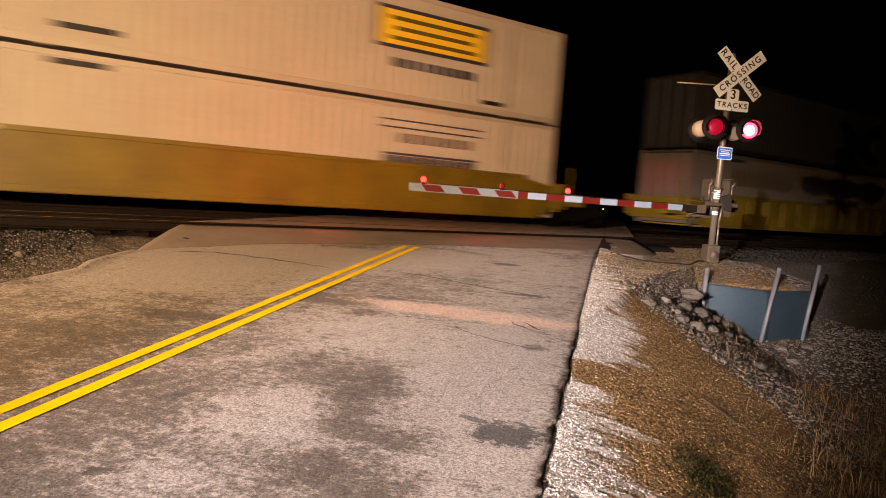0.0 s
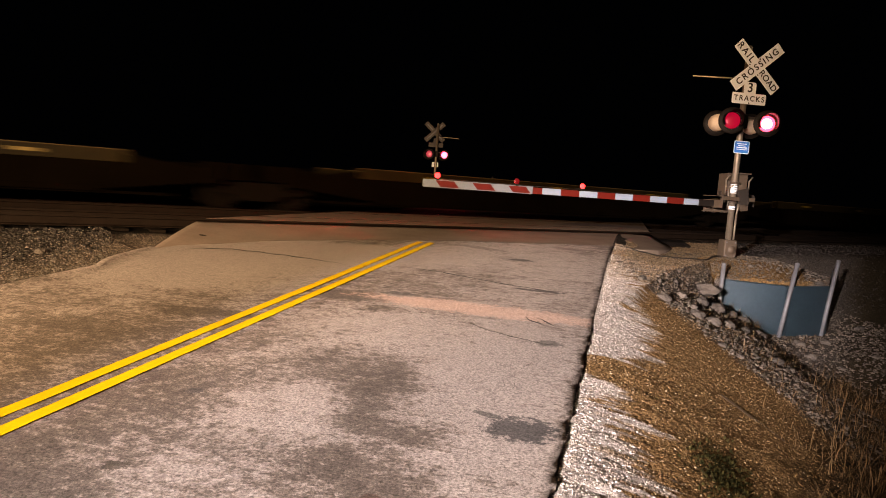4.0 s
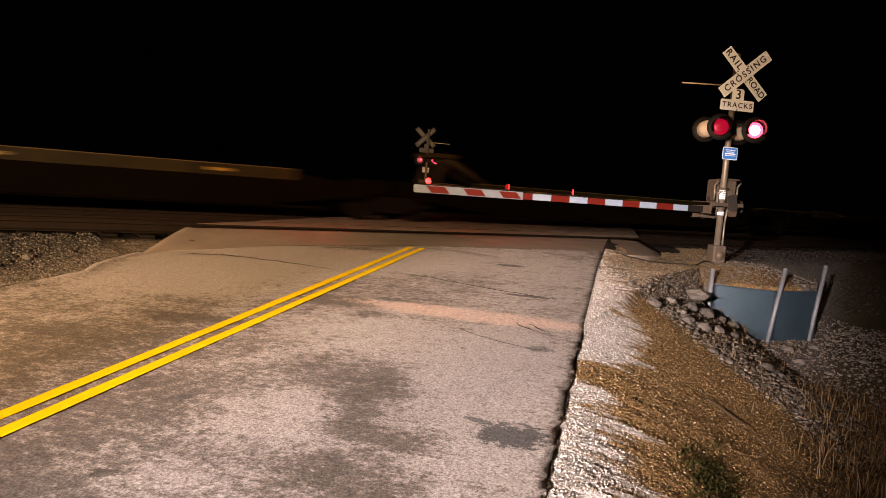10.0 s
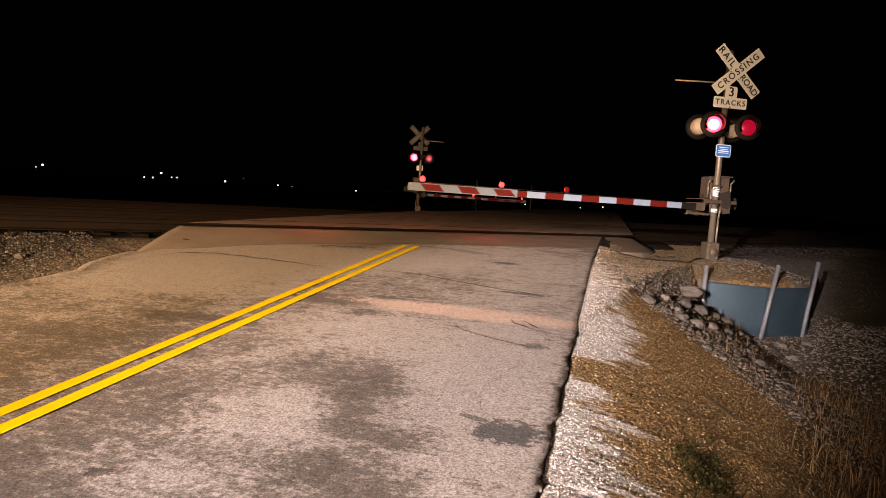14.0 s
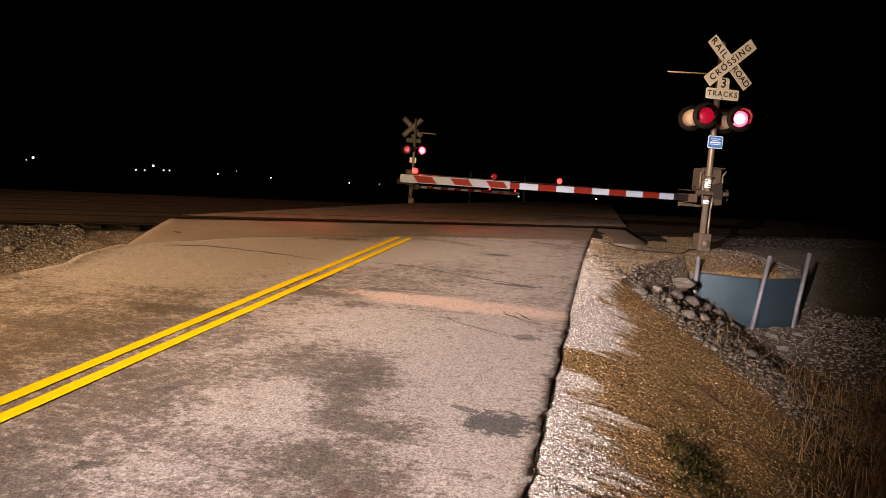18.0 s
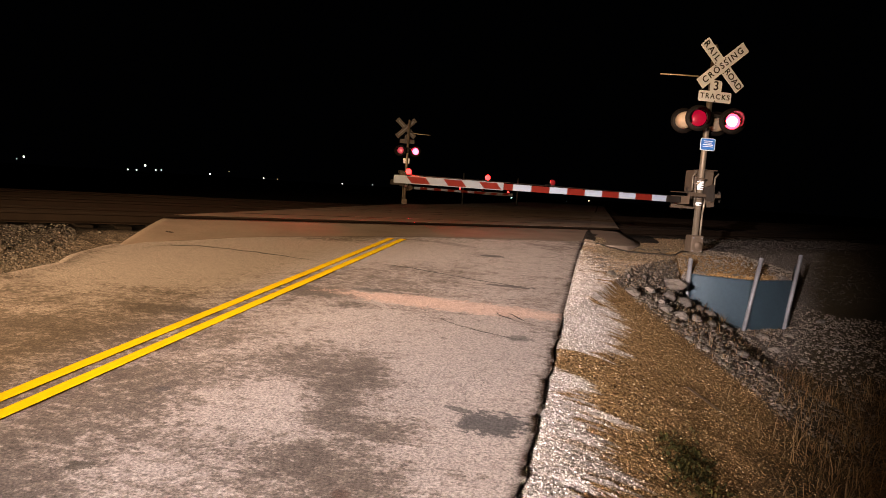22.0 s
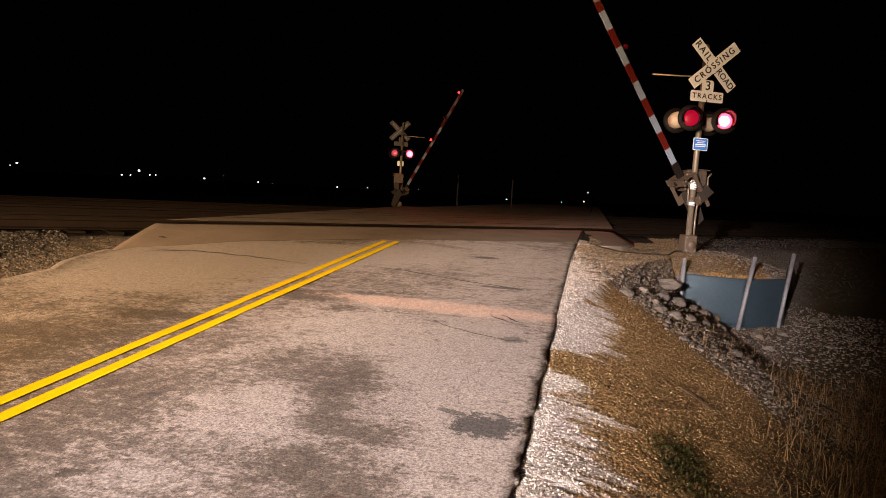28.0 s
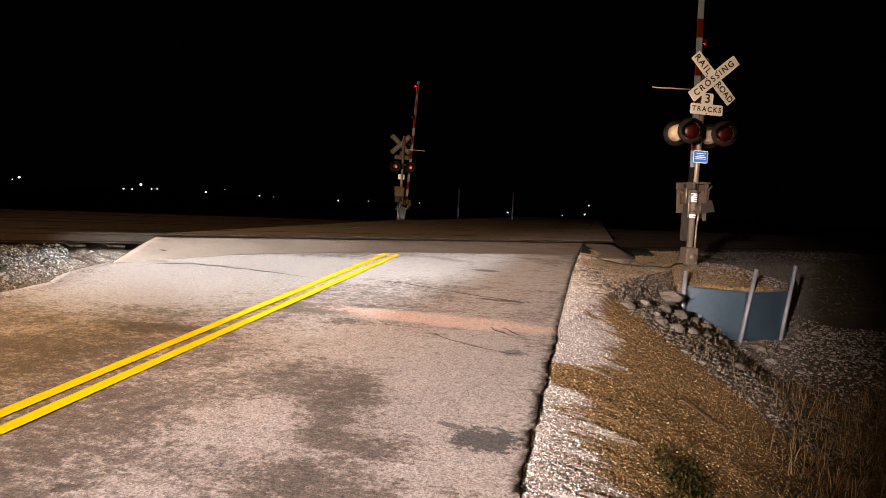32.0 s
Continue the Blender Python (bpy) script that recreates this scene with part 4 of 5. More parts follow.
    # blue notice
    blue = plate(sig, "notice", rounded(0.29, 0.22, 0.02), -0.075, BLUE, "small blue notice with white bars", pose(0.02, -0.075, 2.25, 0, 0, 0))
    for k, (w, h) in enumerate(((0.20, 0.012), (0.16, 0.012), (0.22, 0.02), (0.22, 0.012))):
        plate(blue, "bar", rounded(w, h, 0.003, 2), -0.006, WHITE, "", pose(0, -0.006, 0.065 - 0.036 * k))
    plate(blue, "border", rounded(0.315, 0.245, 0.03), 0.006, WHITE, "white border", pose(0, 0.003, 0, 0, 0, 0))
    # track count
    cnt = plate(sig, "track_count_sign", rounded(0.70, 0.21, 0.03), -0.10, WHITE, "white sign lettered tracks", pose(0.04, -0.10, 3.19))
    plate(cnt, "count_plate", rounded(0.25, 0.24, 0.05), -0.002, WHITE, "", pose(0, -0.003, 0.20))
    face = pose(0, -0.0105, 0, 90)
    letters("TRACKS", 0.142, INK, cnt, face, spread=1.30)
    letters("3", 0.25, INK, cnt, pose(0, -0.0125, 0.205, 90))
    for z in (0.29, -0.085):
        part("bolt", lathe(bmesh.new(), (0, -0.007, z), (0, -1, z), [(0, 0.015), (0.006, 0.013), (0.007, 0.0)], 8), INK, cnt)
    # crossed boards
    for turn, word in ((42, "CROSSING"), (-45, "RAIL ROAD")):
        y = -0.115 if turn > 0 else -0.103
        b = plate(sig, "crossbuck_board", rounded(1.219, 0.229, 0.008, 2), y, WHITE, "white crossing board with black letters", pose(0.13, y, 3.81, 0, -turn, 0))
        if word == "CROSSING":
            letters(word, 0.172, INK, b, face, spread=1.34)
        else:
            letters("RAIL", 0.182, INK, b, pose(-0.365, -0.0105, 0, 90), spread=1.30)
            letters("ROAD", 0.170, INK, b, pose(0.355, -0.0105, 0, 90), spread=1.02)
        for x in (-0.13, 0.13):
            part("bolt", lathe(bmesh.new(), (x, -0.004, 0.085 if turn > 0 else -0.085), (x, -1, 0), [(0, 0.014), (0.006, 0.013), (0.007, 0.0)], 8), INK, b)
        part("back_bar", box(bmesh.new(), -0.5, 0.5, 0.006, 0.012, -0.03, 0.03), GALV, b)
    part("clamp", box(bmesh.new(), -0.06, 0.06, -0.10, 0.02, 3.75, 3.87, 0.01), CAST, sig)
    # thin rod that points out over the road, with its holder
    part("side_rod", tube(bmesh.new(), (-0.20, 0.02, 3.58), (-1.05, 0.10, 3.56), 0.014, seg=8), CREAM, sig, "thin pale rod")
    part("rod_holder", tube(bmesh.new(), (0, 0, 3.66), (-0.28, 0.03, 3.58), 0.02, seg=8), BLACK, sig)
    return sig


ARM_LAMPS = (3.16, 4.47, 5.96)


def gate_arm(m, reach, drop):
    """Striped arm on its yoke with counterweight; the pivot at the origin, the arm along +x. reach: how much farther from the pivot it begins. drop: how far the counterweight hangs."""
    arm = empty("gate_arm", m, "red and white striped crossing gate arm with red lamps", "gate arm", "gate arms")
    # yoke of two side arms and cross plate; the arm hangs a little below the pivot
    for y, z0, z1, end in ((0.27, -0.02, 0.05, -0.24), (-0.27, -0.25, -0.18, -0.10)):
        part("yoke_side", box(bmesh.new(), end, 0.33 + reach, y - 0.02, y + 0.02, z0, z1, 0.006), CAST, arm)
        part("hub", lathe(bmesh.new(), (0, y, -0.05), (0, y * 9, -0.05), [(-0.02, 0.07), (0.03, 0.07), (0.03, 0.0)], 16), CAST, arm)
        part("yoke_web", sheet_xz(bmesh.new(), [(-0.10, 0.03), (-0.10, -0.20), (0.06, -0.22), (0.10, -0.02)], y - 0.012, y + 0.012), CAST, arm)
    bm = tube(bmesh.new(), (0.32, -0.24, -0.20), (0.18, -0.24, -0.20), 0.018, seg=8)
    tube(bm, (0.18, -0.24, -0.20), (0.02, -0.26, -0.02), 0.018, seg=8)
    part("stay", bm, CAST, arm)
    bm = tube(bmesh.new(), (0.34, 0.0, -0.10), (0.20, 0.0, -0.13), 0.035, seg=8)
    tube(bm, (0.20, 0.0, -0.13), (0.10, -0.28, -0.15), 0.03, seg=8)
    part("link", bm, CAST, arm)
    for y, back in ((-0.27, -0.92), (0.27, -0.34)):
        pts = [(0.06, 0.26), (-0.04, 0.0), (back + 0.14, -0.01), (back + 0.12, 0.06), (back + 0.15, 0.22), (-0.18, 0.34)]
        bm = sheet_xz(bmesh.new(), pts, y - 0.035, y + 0.035)
        bmesh.ops.bevel(bm, geom=list(bm.edges), offset=0.008, segments=2, affect="EDGES")
        part("counterweight", bm, WEIGHT, arm, "dark grey cast counterweight")
    bm = box(bmesh.new(), 0.32, 0.335, -0.30, 0.30, -0.18, -0.02, 0.004)
    box(bm, 0.21, 0.35, -0.30, 0.30, -0.262, -0.25, 0.003)
    box(bm, 0.21, 0.35, -0.30, 0.30, 0.05, 0.062, 0.003)
    part("cross_plate", bm, CAST, arm)
    for y in (-0.26, 0.26):
        for x in (0.24, 0.32):
            part("bolt", lathe(bmesh.new(), (x, y, -0.262), (x, y, -1), [(0, 0.014), (0.01, 0.014), (0.01, 0.0)], 6), GALV, arm)
    part("pin", lathe(bmesh.new(), (0.28, 0, -0.262), (0.28, 0, -1), [(0, 0.05), (0.02, 0.045), (0.03, 0.0)], 10), BLACK, arm)
    part("socket", box(bmesh.new(), 0.30, 0.66, -0.045, 0.045, -0.165, -0.035, 0.012), BLACK, arm)
    # stripes: square-cut on the inner length, slanting on the wider board at the tip
    n, step = 0, 0.372
    x = 0.62
    while x < 4.30:
        e = min(x + step, 4.30)
        part("stripe", box(bmesh.new(), x, e - 0.002, -0.022, 0.022, -0.158, -0.042, 0.003), ARM_PALE if n % 2 == 0 else RED, arm)
        x, n = e, n + 1
    board = part("tip_board", box(bmesh.new(), 4.16, 6.22, 0.024, 0.030, -0.168, -0.028, 0.002), ARM_WHITE, arm, "white bordered board at the tip")
    bm = box(bmesh.new(), 4.16, 6.22, -0.02, 0.02, -0.15, -0.05, 0.004)
    part("tip_beam", bm, GALV, arm)
    a = 4.20
    for k in range(6):
        p0, p1 = a, min(a + 0.34, 6.19)
        lean = 0.10
        if k % 2 == 0:
            for y in (-0.025, 0.030):
                pts = [(p0, -0.155), (p1, -0.155), (min(p1 + lean, 6.19), -0.041), (p0 + lean, -0.041)]
                part("slant_stripe", sheet_xz(bmesh.new(), pts, y, y + 0.004), RED, arm)
        a = p1
    part("wire", tube(bmesh.new(), (0.55, 0, -0.034), (5.9, 0, -0.012), 0.006, seg=6), BLACK, arm)
    for k, s in enumerate(ARM_LAMPS):
        lamp = part("arm_lamp", box(bmesh.new(), s - 0.035, s + 0.035, -0.03, 0.03, -0.04, 0.0, 0.006), BLACK, arm, "small red lamp on the arm", pose(0, 0, 0))
        part("visor", box(bmesh.new(), s - 0.07, s + 0.07, -0.16, -0.012, -0.006, 0.0), BLACK, lamp)
        bm = lathe(bmesh.new(), (0, 0.004, 0), (0, 1, 0), [(0, 0.052), (0.004, 0.050), (0.007, 0.03), (0.008, 0.0)], 16, 0)
        lathe(bm, (0, -0.004, 0), (0, -1, 0), [(0, 0.054 if k < 2 else 0.040), (0.004, 0.050 if k < 2 else 0.038), (0.007, 0.02), (0.008, 0.0)], 16, 1 if k < 2 else 2)
        bmesh.ops.recalc_face_normals(bm, faces=bm.faces)
        part("glow", bm, (ARM_LAMP, DARK_RED, ARM_LAMP_REAR), lamp, "", pose(s + reach, 0, 0.045))
    for ob in arm.children_recursive:
        if ob.name.startswith("counterweight"):
            ob.data.transform(Matrix.Translation((0.7 * reach, 0, -drop)))
        elif not ob.name.startswith(("hub", "yoke", "glow")):
            ob.data.transform(Matrix.Translation((reach, 0, 0)))
    return arm


MAST = pose(1.94, 14.45, -0.27, 0, 0.9, 22)
FAR_MAST = pose(-9.22, 31.4, -0.22, 0, -0.6, 202)
signal = crossing_signal(MAST)
far_signal = copy_thing(signal, FAR_MAST)
for ob in far_signal.children_recursive:      # the far boards show their bare backs
    if ob.name.startswith("reflector") and ob.parent.name.startswith("rear"):
        ob.data = ob.data.copy()
        ob.data.materials[0] = ob.data.materials[2] = LAMP_FAR
        ob.data.materials[1] = FAR_SHEEN
    if ob.name.startswith(("crossbuck_board", "track_count_sign", "count_plate")):
        ob.data = ob.data.copy()
        ob.data.materials[0] = BOARD_BACK
for head in [o for o in signal.children if o.name.startswith("rear_flasher")]:      # an added slit barrel shapes the flat beam that lights the passing train
    bm = lathe(bmesh.new(), (0, 0.02, 0), (0, -1, 0), [(0.0, 0.068), (0.28, 0.068)], 20)
    for x0, x1, z0, z1 in ((-0.07, 0.07, 0.003, 0.07), (-0.07, 0.07, -0.07, -0.016), (-0.07, -0.05, -0.016, 0.003), (0.05, 0.07, -0.016, 0.003)):
        box(bm, x0, x1, -0.265, -0.26, z0, z1)
    part("beam_barrel", bm, LINING, head)
    for o in head.children:
        if o.name.startswith("reflector"):
            bm = lathe(bmesh.new(), (0, 0, 0), (0, 1, 0), [(0.0, 0.05), (0.004, 0.05), (0.004, 0.0)], 20, 1)
            lathe(bm, (0, 0, 0), (0, 1, 0), [(-0.004, 0.0), (-0.004, 0.013)], 12, 0)
            o.data = mesh_of("reflector", bm, (LAMP_REAR, LINING))
NEAR_PIVOT = (2.007, 14.525, 0.945, 210.0)
FAR_PIVOT = (-9.03, 31.45, 0.86, 38.0)


def arm_pose(pivot, lift):
    x, y, z, turn = pivot
    return pose(x, y, z, 0, -lift, turn)


near_arm = gate_arm(arm_pose(NEAR_PIVOT, 0), 0.17, 0.10)
far_arm = gate_arm(arm_pose(FAR_PIVOT, 0), -0.4, 0.0)
for ob in far_arm.children_recursive:
    if ob.name.startswith("glow"):
        ob.data = ob.data.copy()
        ob.data.materials[2] = ARM_LAMP


# ---- sheet wall round the mast ----
def curved_sheet(name, a, b, z_top, z_low, bulge, parent, label):
    bm = bmesh.new()
    n = 14
    nrm = Vector((b[1] - a[1], a[0] - b[0], 0)).normalized()
    cols = []
    for k in range(n + 1):
        u = k / n
        p = Vector((a[0] + (b[0] - a[0]) * u, a[1] + (b[1] - a[1]) * u, 0)) + nrm * bulge * math.sin(math.pi * u)
        t, lo = z_top[0] + (z_top[1] - z_top[0]) * u, z_low
        cols.append([bm.verts.new((p.x, p.y, z)) for z in (t, t - 0.03, (t + lo) / 2, lo)])
    for c, d in zip(cols, cols[1:]):
        for j in range(3):
            bm.faces.new((c[j], c[j + 1], d[j + 1], d[j])).smooth = True
    bmesh.ops.solidify(bm, geom=list(bm.faces), thickness=0.012)
    return part(name, bm, SHEET, parent, label)


def sheet_wall():
    wall = empty("retaining_wall", pose(0, 0, 0), "blue-grey sheet steel retaining wall on galvanised posts", "retaining wall")
    posts = [((1.64, 12.58, -1.6), (1.67, 12.58, -0.21)), ((2.62, 12.62, -1.7), (2.85, 12.69, -0.11)), ((3.44, 13.3, -1.8), (3.67, 13.42, -0.05))]
    for a, b in posts:
        a, b = Vector(a), Vector(b)
        bm = bmesh.new()
        d = (b - a).normalized()
        w, t, m2 = 0.05, 0.008, Matrix.Translation(a) @ d.to_track_quat("Z", "Y").to_matrix().to_4x4()
        L = (b - a).length
        tube(bm, (0, 0, 0), (0, 0, L), 0.038, seg=12)
        lathe(bm, (0, 0, L - 0.004), (0, 0, L + 1), [(0, 0.040), (0.02, 0.036), (0.03, 0.0)], 12)
        bm.transform(m2)
        part("post", bm, GALV, wall, "round galvanised post")
    curved_sheet("sheet", (1.70, 12.66), (2.76, 12.74), (-0.47, -0.50), -1.75, 0.03, wall, "blue-grey steel sheet")
    curved_sheet("sheet", (2.76, 12.74), (3.60, 13.44), (-0.50, -0.50), -1.85, 0.03, wall, "blue-grey steel sheet")
    curved_sheet("sheet", (3.60, 13.44), (3.98, 14.9), (-0.38, -0.30), -1.85, 0.02, wall, "blue-grey steel sheet")


sheet_wall()


# ---- rocks, weeds, grass ----
def rock(x, y, r, seed):
    rnd = random.Random(seed)
    bm = bmesh.new()
    bmesh.ops.create_icosphere(bm, subdivisions=2, radius=1.0)
    sx, sy, sz = rnd.uniform(0.8, 1.3), rnd.uniform(0.7, 1.1), rnd.uniform(0.5, 0.75)
    for v in bm.verts:
        k = 1 + 0.35 * noise.noise(v.co * 1.3 + Vector((seed, 0, 0))) + 0.15 * noise.noise(v.co * 3.5 + Vector((0, seed, 0)))
        v.co = Vector((v.co.x * sx, v.co.y * sy, v.co.z * sz)) * r * k
    ob = part("rock", bm, ROCK, at=pose(x, y, ground_z(x, y) + r * 0.22, 0, 0, rnd.uniform(0, 360)))
    return tagged(ob, "rough grey-brown rock on the bank", "rock", "rocks on the bank")


ROCK = surface("rock", (0.115, 0.10, 0.085), 0.9, dark=0.5, scale=6, fine=30, bump=0.6, dist=0.02, vary=0.5)
ROCKS = [
    (0.52, 9.17, 0.096),
    (1.27, 11.60, 0.205),
    (1.52, 11.55, 0.12),
    (1.78, 11.90, 0.11),
    (1.98, 12.15, 0.10),
    (1.42, 11.15, 0.13),
    (1.16, 10.75, 0.12),
    (2.12, 11.70, 0.09),
    (0.81, 10.05, 0.097),
    (0.25, 9.47, 0.069),
    (0.96, 9.28, 0.096),
    (1.19, 9.44, 0.113),
    (1.44, 9.87, 0.094),
    (0.96, 9.75, 0.070),
    (1.79, 10.63, 0.092),
    (1.89, 8.96, 0.091),
    (2.25, 11.79, 0.074),
    (2.86, 12.06, 0.112),
    (2.85, 11.26, 0.087),
    (3.35, 12.48, 0.077),
    (1.56, 8.43, 0.050),
    (1.30, 7.92, 0.050),
    (2.04, 8.88, 0.048),
    (3.19, 10.91, 0.058),
    (1.13, 8.03, 0.048),
    (4.45, 14.50, 0.088),
    (3.87, 11.70, 0.062),
    (-7.63, 7.30, 0.084),
    (-7.34, 7.24, 0.037),
    (-8.19, 7.65, 0.032),
    (-7.24, 8.65, 0.034),
    (2.24, 13.42, 0.063),
    (0.75, 10.46, 0.050),
    (0.48, 9.73, 0.047),
]
for k, (x, y, r) in enumerate(ROCKS):
    rock(x, y, r, k + 1)


def blades(name, label, category, spots, height, material, seed, width=0.006, flat=0.5):
    """Thin bent blades, one sheet of them."""
    rnd = random.Random(seed)
    vs, fs = [], []
    for x, y in spots:
        h, a, lean = rnd.uniform(*height), rnd.uniform(0, 6.28), rnd.uniform(0.1, flat)
        z = ground_z(x, y) - 0.02
        ux, uy = math.cos(a), math.sin(a)
        px, py = -uy * width, ux * width
        k = len(vs)
        for u, w in ((0, 1.0), (0.4, 0.9), (0.75, 0.6)):
            o = lean * h * u * u
            zz = z + h * u * (1 - 0.3 * lean * u)
            vs += [(x + ux * o + px * w, y + uy * o + py * w, zz), (x + ux * o - px * w, y + uy * o - py * w, zz)]
        vs.append((x + ux * lean * h, y + uy * lean * h, z + h * (1 - 0.3 * lean)))
        fs += [(k, k + 1, k + 3, k + 2), (k + 2, k + 3, k + 5, k + 4), (k + 4, k + 5, k + 6)]
    me = bpy.data.meshes.new(name)
    me.from_pydata(vs, [], fs)
    me.materials.append(material)
    return tagged(new(name, me), label, category, kind="stuff")


STRAW = stone_material("dry_grass_blade", (0.030, 0.019, 0.008), (0.19, 0.128, 0.066))
LEAF = stone_material("weed_leaf", (0.008, 0.008, 0.003), (0.040, 0.036, 0.011))


def tufts(n, seed, pick, spread, per):
    rnd = random.Random(seed)
    out = []
    for _ in range(n):
        x, y = pick(rnd)
        out += [(x + rnd.gauss(0, spread), y + rnd.gauss(0, spread)) for _ in range(per)]
    return out


def WEED(r):
    return 0.70 + r.gauss(0, 0.085), 4.36 + r.gauss(0, 0.21)


blades("dry_grass", "dry straw-coloured grass at the foot of the bank", "grass", tufts(420, 7, lambda r: (lambda y: (1.30 + 0.27 * (y - 4.7) + 2.8 * r.random() ** 0.75, y))(r.uniform(4.2, 10.2)), 0.10, 17), (0.09, 0.34), STRAW, 21, 0.004, 2.8)
blades("sparse_grass", "thin dry stalks on the bank", "grass", tufts(150, 8, lambda r: (r.uniform(1.3, 3.2), r.uniform(5.5, 12.4)), 0.08, 6), (0.06, 0.24), STRAW, 22, 0.003, 2.4)
blades("wall_grass", "dry tuft against the sheet wall", "grass", tufts(5, 9, lambda r: (r.uniform(1.95, 2.3), 12.52), 0.04, 14), (0.08, 0.22), STRAW, 23, 0.004, 0.5)
blades("weeds", "dark green weeds on the bank", "weed", tufts(90, 10, lambda r: WEED(r), 0.04, 18), (0.015, 0.055), LEAF, 24, 0.011, 1.3)


def clod_ridge():
    """A short narrow bar for an eroded tan clod ridge, half sunk on the bank."""
    a, b = Vector((0.90, 6.08, ground_z(0.90, 6.08) + 0.003)), Vector((1.33, 5.72, ground_z(1.33, 5.72) - 0.006))
    bm = box(bmesh.new(), -0.020, 0.020, -0.009, 0.009, -0.02, (b - a).length, 0.005)
    ob = part("plank", bm, CLOD, at=Matrix.Translation(a) @ (b - a).to_track_quat("Z", "Y").to_matrix().to_4x4())
    tagged(ob, "eroded tan clod ridge half sunk in the bank", "plank")


CLOD = surface("tan_earth_clod", (0.11, 0.068, 0.032), 0.85, dark=0.35, scale=9, fine=45)
clod_ridge()


def hose(bm, path, r, seg=6):
    """One bent round hose along a path of points."""
    path = [Vector(p) for p in path]
    rings = []
    for k, p in enumerate(path):
        w = (path[min(k + 1, len(path) - 1)] - path[max(k - 1, 0)]).normalized()
        u = w.cross(Vector((0, 0, 1))).normalized()
        v = u.cross(w)
        rings.append([bm.verts.new(p + (u * math.cos(a) + v * math.sin(a)) * r) for a in (2 * math.pi * j / seg for j in range(seg))])
    for a, b in zip(rings, rings[1:]):
        for j in range(seg):
            bm.faces.new((a[j], a[(j + 1) % seg], b[(j + 1) % seg], b[j])).smooth = True
    return bm


def lying_cable(pts):
    path = [along(pts, k / 30) for k in range(31)]
    path = [(x + 0.03 * fbm(x * 3, y * 3), y + 0.05 * fbm(x * 2, y * 2 + 5), ground_z(x, y) + 0.022) for x, y in path]
    tagged(part("cable", hose(bmesh.new(), path, 0.016), TAR), "black cable lying on the gravel by the crossing", "cable")


lying_cable([(0.0, 12.75), (0.45, 13.0), (0.95, 13.2), (1.40, 13.5), (1.80, 14.2)])

# ---- distance ----
def far_lamp(x, y, z, r, material, label):
    bm = bmesh.new()
    bmesh.ops.create_icosphere(bm, subdivisions=2, radius=r)
    foot = ground_z(x, y) if abs(x) < 200 and y < 200 else -1.5
    lamp = empty("yard_light", pose(x, y, foot), label, "lamp", "far farmyard lamps")
    part("lamp", bm, material, lamp, "", pose(0, 0, z - foot))
    part("pole", tube(bmesh.new(), (0, 0, -0.3), (0, 0, z - foot - 0.8 * r), 0.09, seg=8), OLD_POST, lamp)


FAR_LAMPS = [
    (-345.5, 346.1, 4.9, 0.78, "w"),
    (-349.4, 345.0, 3.3, 0.35, "w"),
    (-284.2, 361.7, 1.2, 0.56, "w"),
    (-279.1, 363.0, 1.2, 0.49, "w"),
    (-274.2, 364.5, 4.3, 0.78, "w"),
    (-267.8, 366.0, 1.9, 0.49, "w"),
    (-264.4, 366.9, 2.1, 0.49, "w"),
    (-235.6, 374.3, 1.6, 0.64, "w"),
    (-224.5, 377.3, 4.1, 0.28, "a"),
    (-203.7, 382.5, 1.2, 0.53, "w"),
    (-195.2, 384.7, 1.0, 0.25, "a"),
    (-156.5, 394.7, 0.8, 0.49, "w"),
    (-138.4, 399.4, 1.3, 0.28, "w"),
    (-53.9, 421.0, -1.3, 0.56, "t"),
    (-20.4, 429.7, -1.2, 0.32, "t"),
    (-6.8, 433.3, 0.0, 0.64, "a"),
    (-4.5, 434.4, 5.8, 0.42, "w"),
    (-107.6, 407.4, 1.9, 0.28, "a"),
]
for x, y, z, r, hue in FAR_LAMPS:
    far_lamp(x, y, z, r * 0.8, {"w": FAR_WHITE, "t": FAR_TEAL, "a": FAR_AMBER}[hue], {"w": "white lamp far across the dark fields", "t": "greenish lamp far across the dark fields", "a": "amber lamp far across the dark fields"}[hue])
for x, y, h in ((-9.2, 45.5, 2.35), (-6.0, 50.0, 2.3)):
    bm = box(bmesh.new(), -0.05, 0.05, -0.03, 0.03, -0.6, h, 0.006)
    tagged(part("marker_post", bm, OLD_POST, at=pose(x, y, -0.35)), "grey post beyond the tracks", "post", "posts beyond the tracks")

# ---- the train ----
SPEED = 25.5                 # metres a second, along +s
LEN, WID, HGT = 16.15, 2.59, 2.896
PITCH = 19.15


def corrugated(bm, x0, x1, z0, z1, y, out, pitch=0.285, depth=0.035):
    """A pressed steel wall along x, its ribs towards out."""
    n = round((x1 - x0) / pitch)
    w = (x1 - x0) / n
    prof = []
    for k in range(n):
        a = x0 + k * w
        prof += [(a, 0), (a + 0.36 * w, 0), (a + 0.5 * w, 1), (a + 0.86 * w, 1)]
    prof.append((x1, 0))
    cols = [(bm.verts.new((x, y + out * depth * d, z0)), bm.verts.new((x, y + out * depth * d, z1))) for x, d in prof]
    for a, b in zip(cols, cols[1:]):
        bm.faces.new((a[0], b[0], b[1], a[1]) if out < 0 else (a[0], a[1], b[1], b[0]))


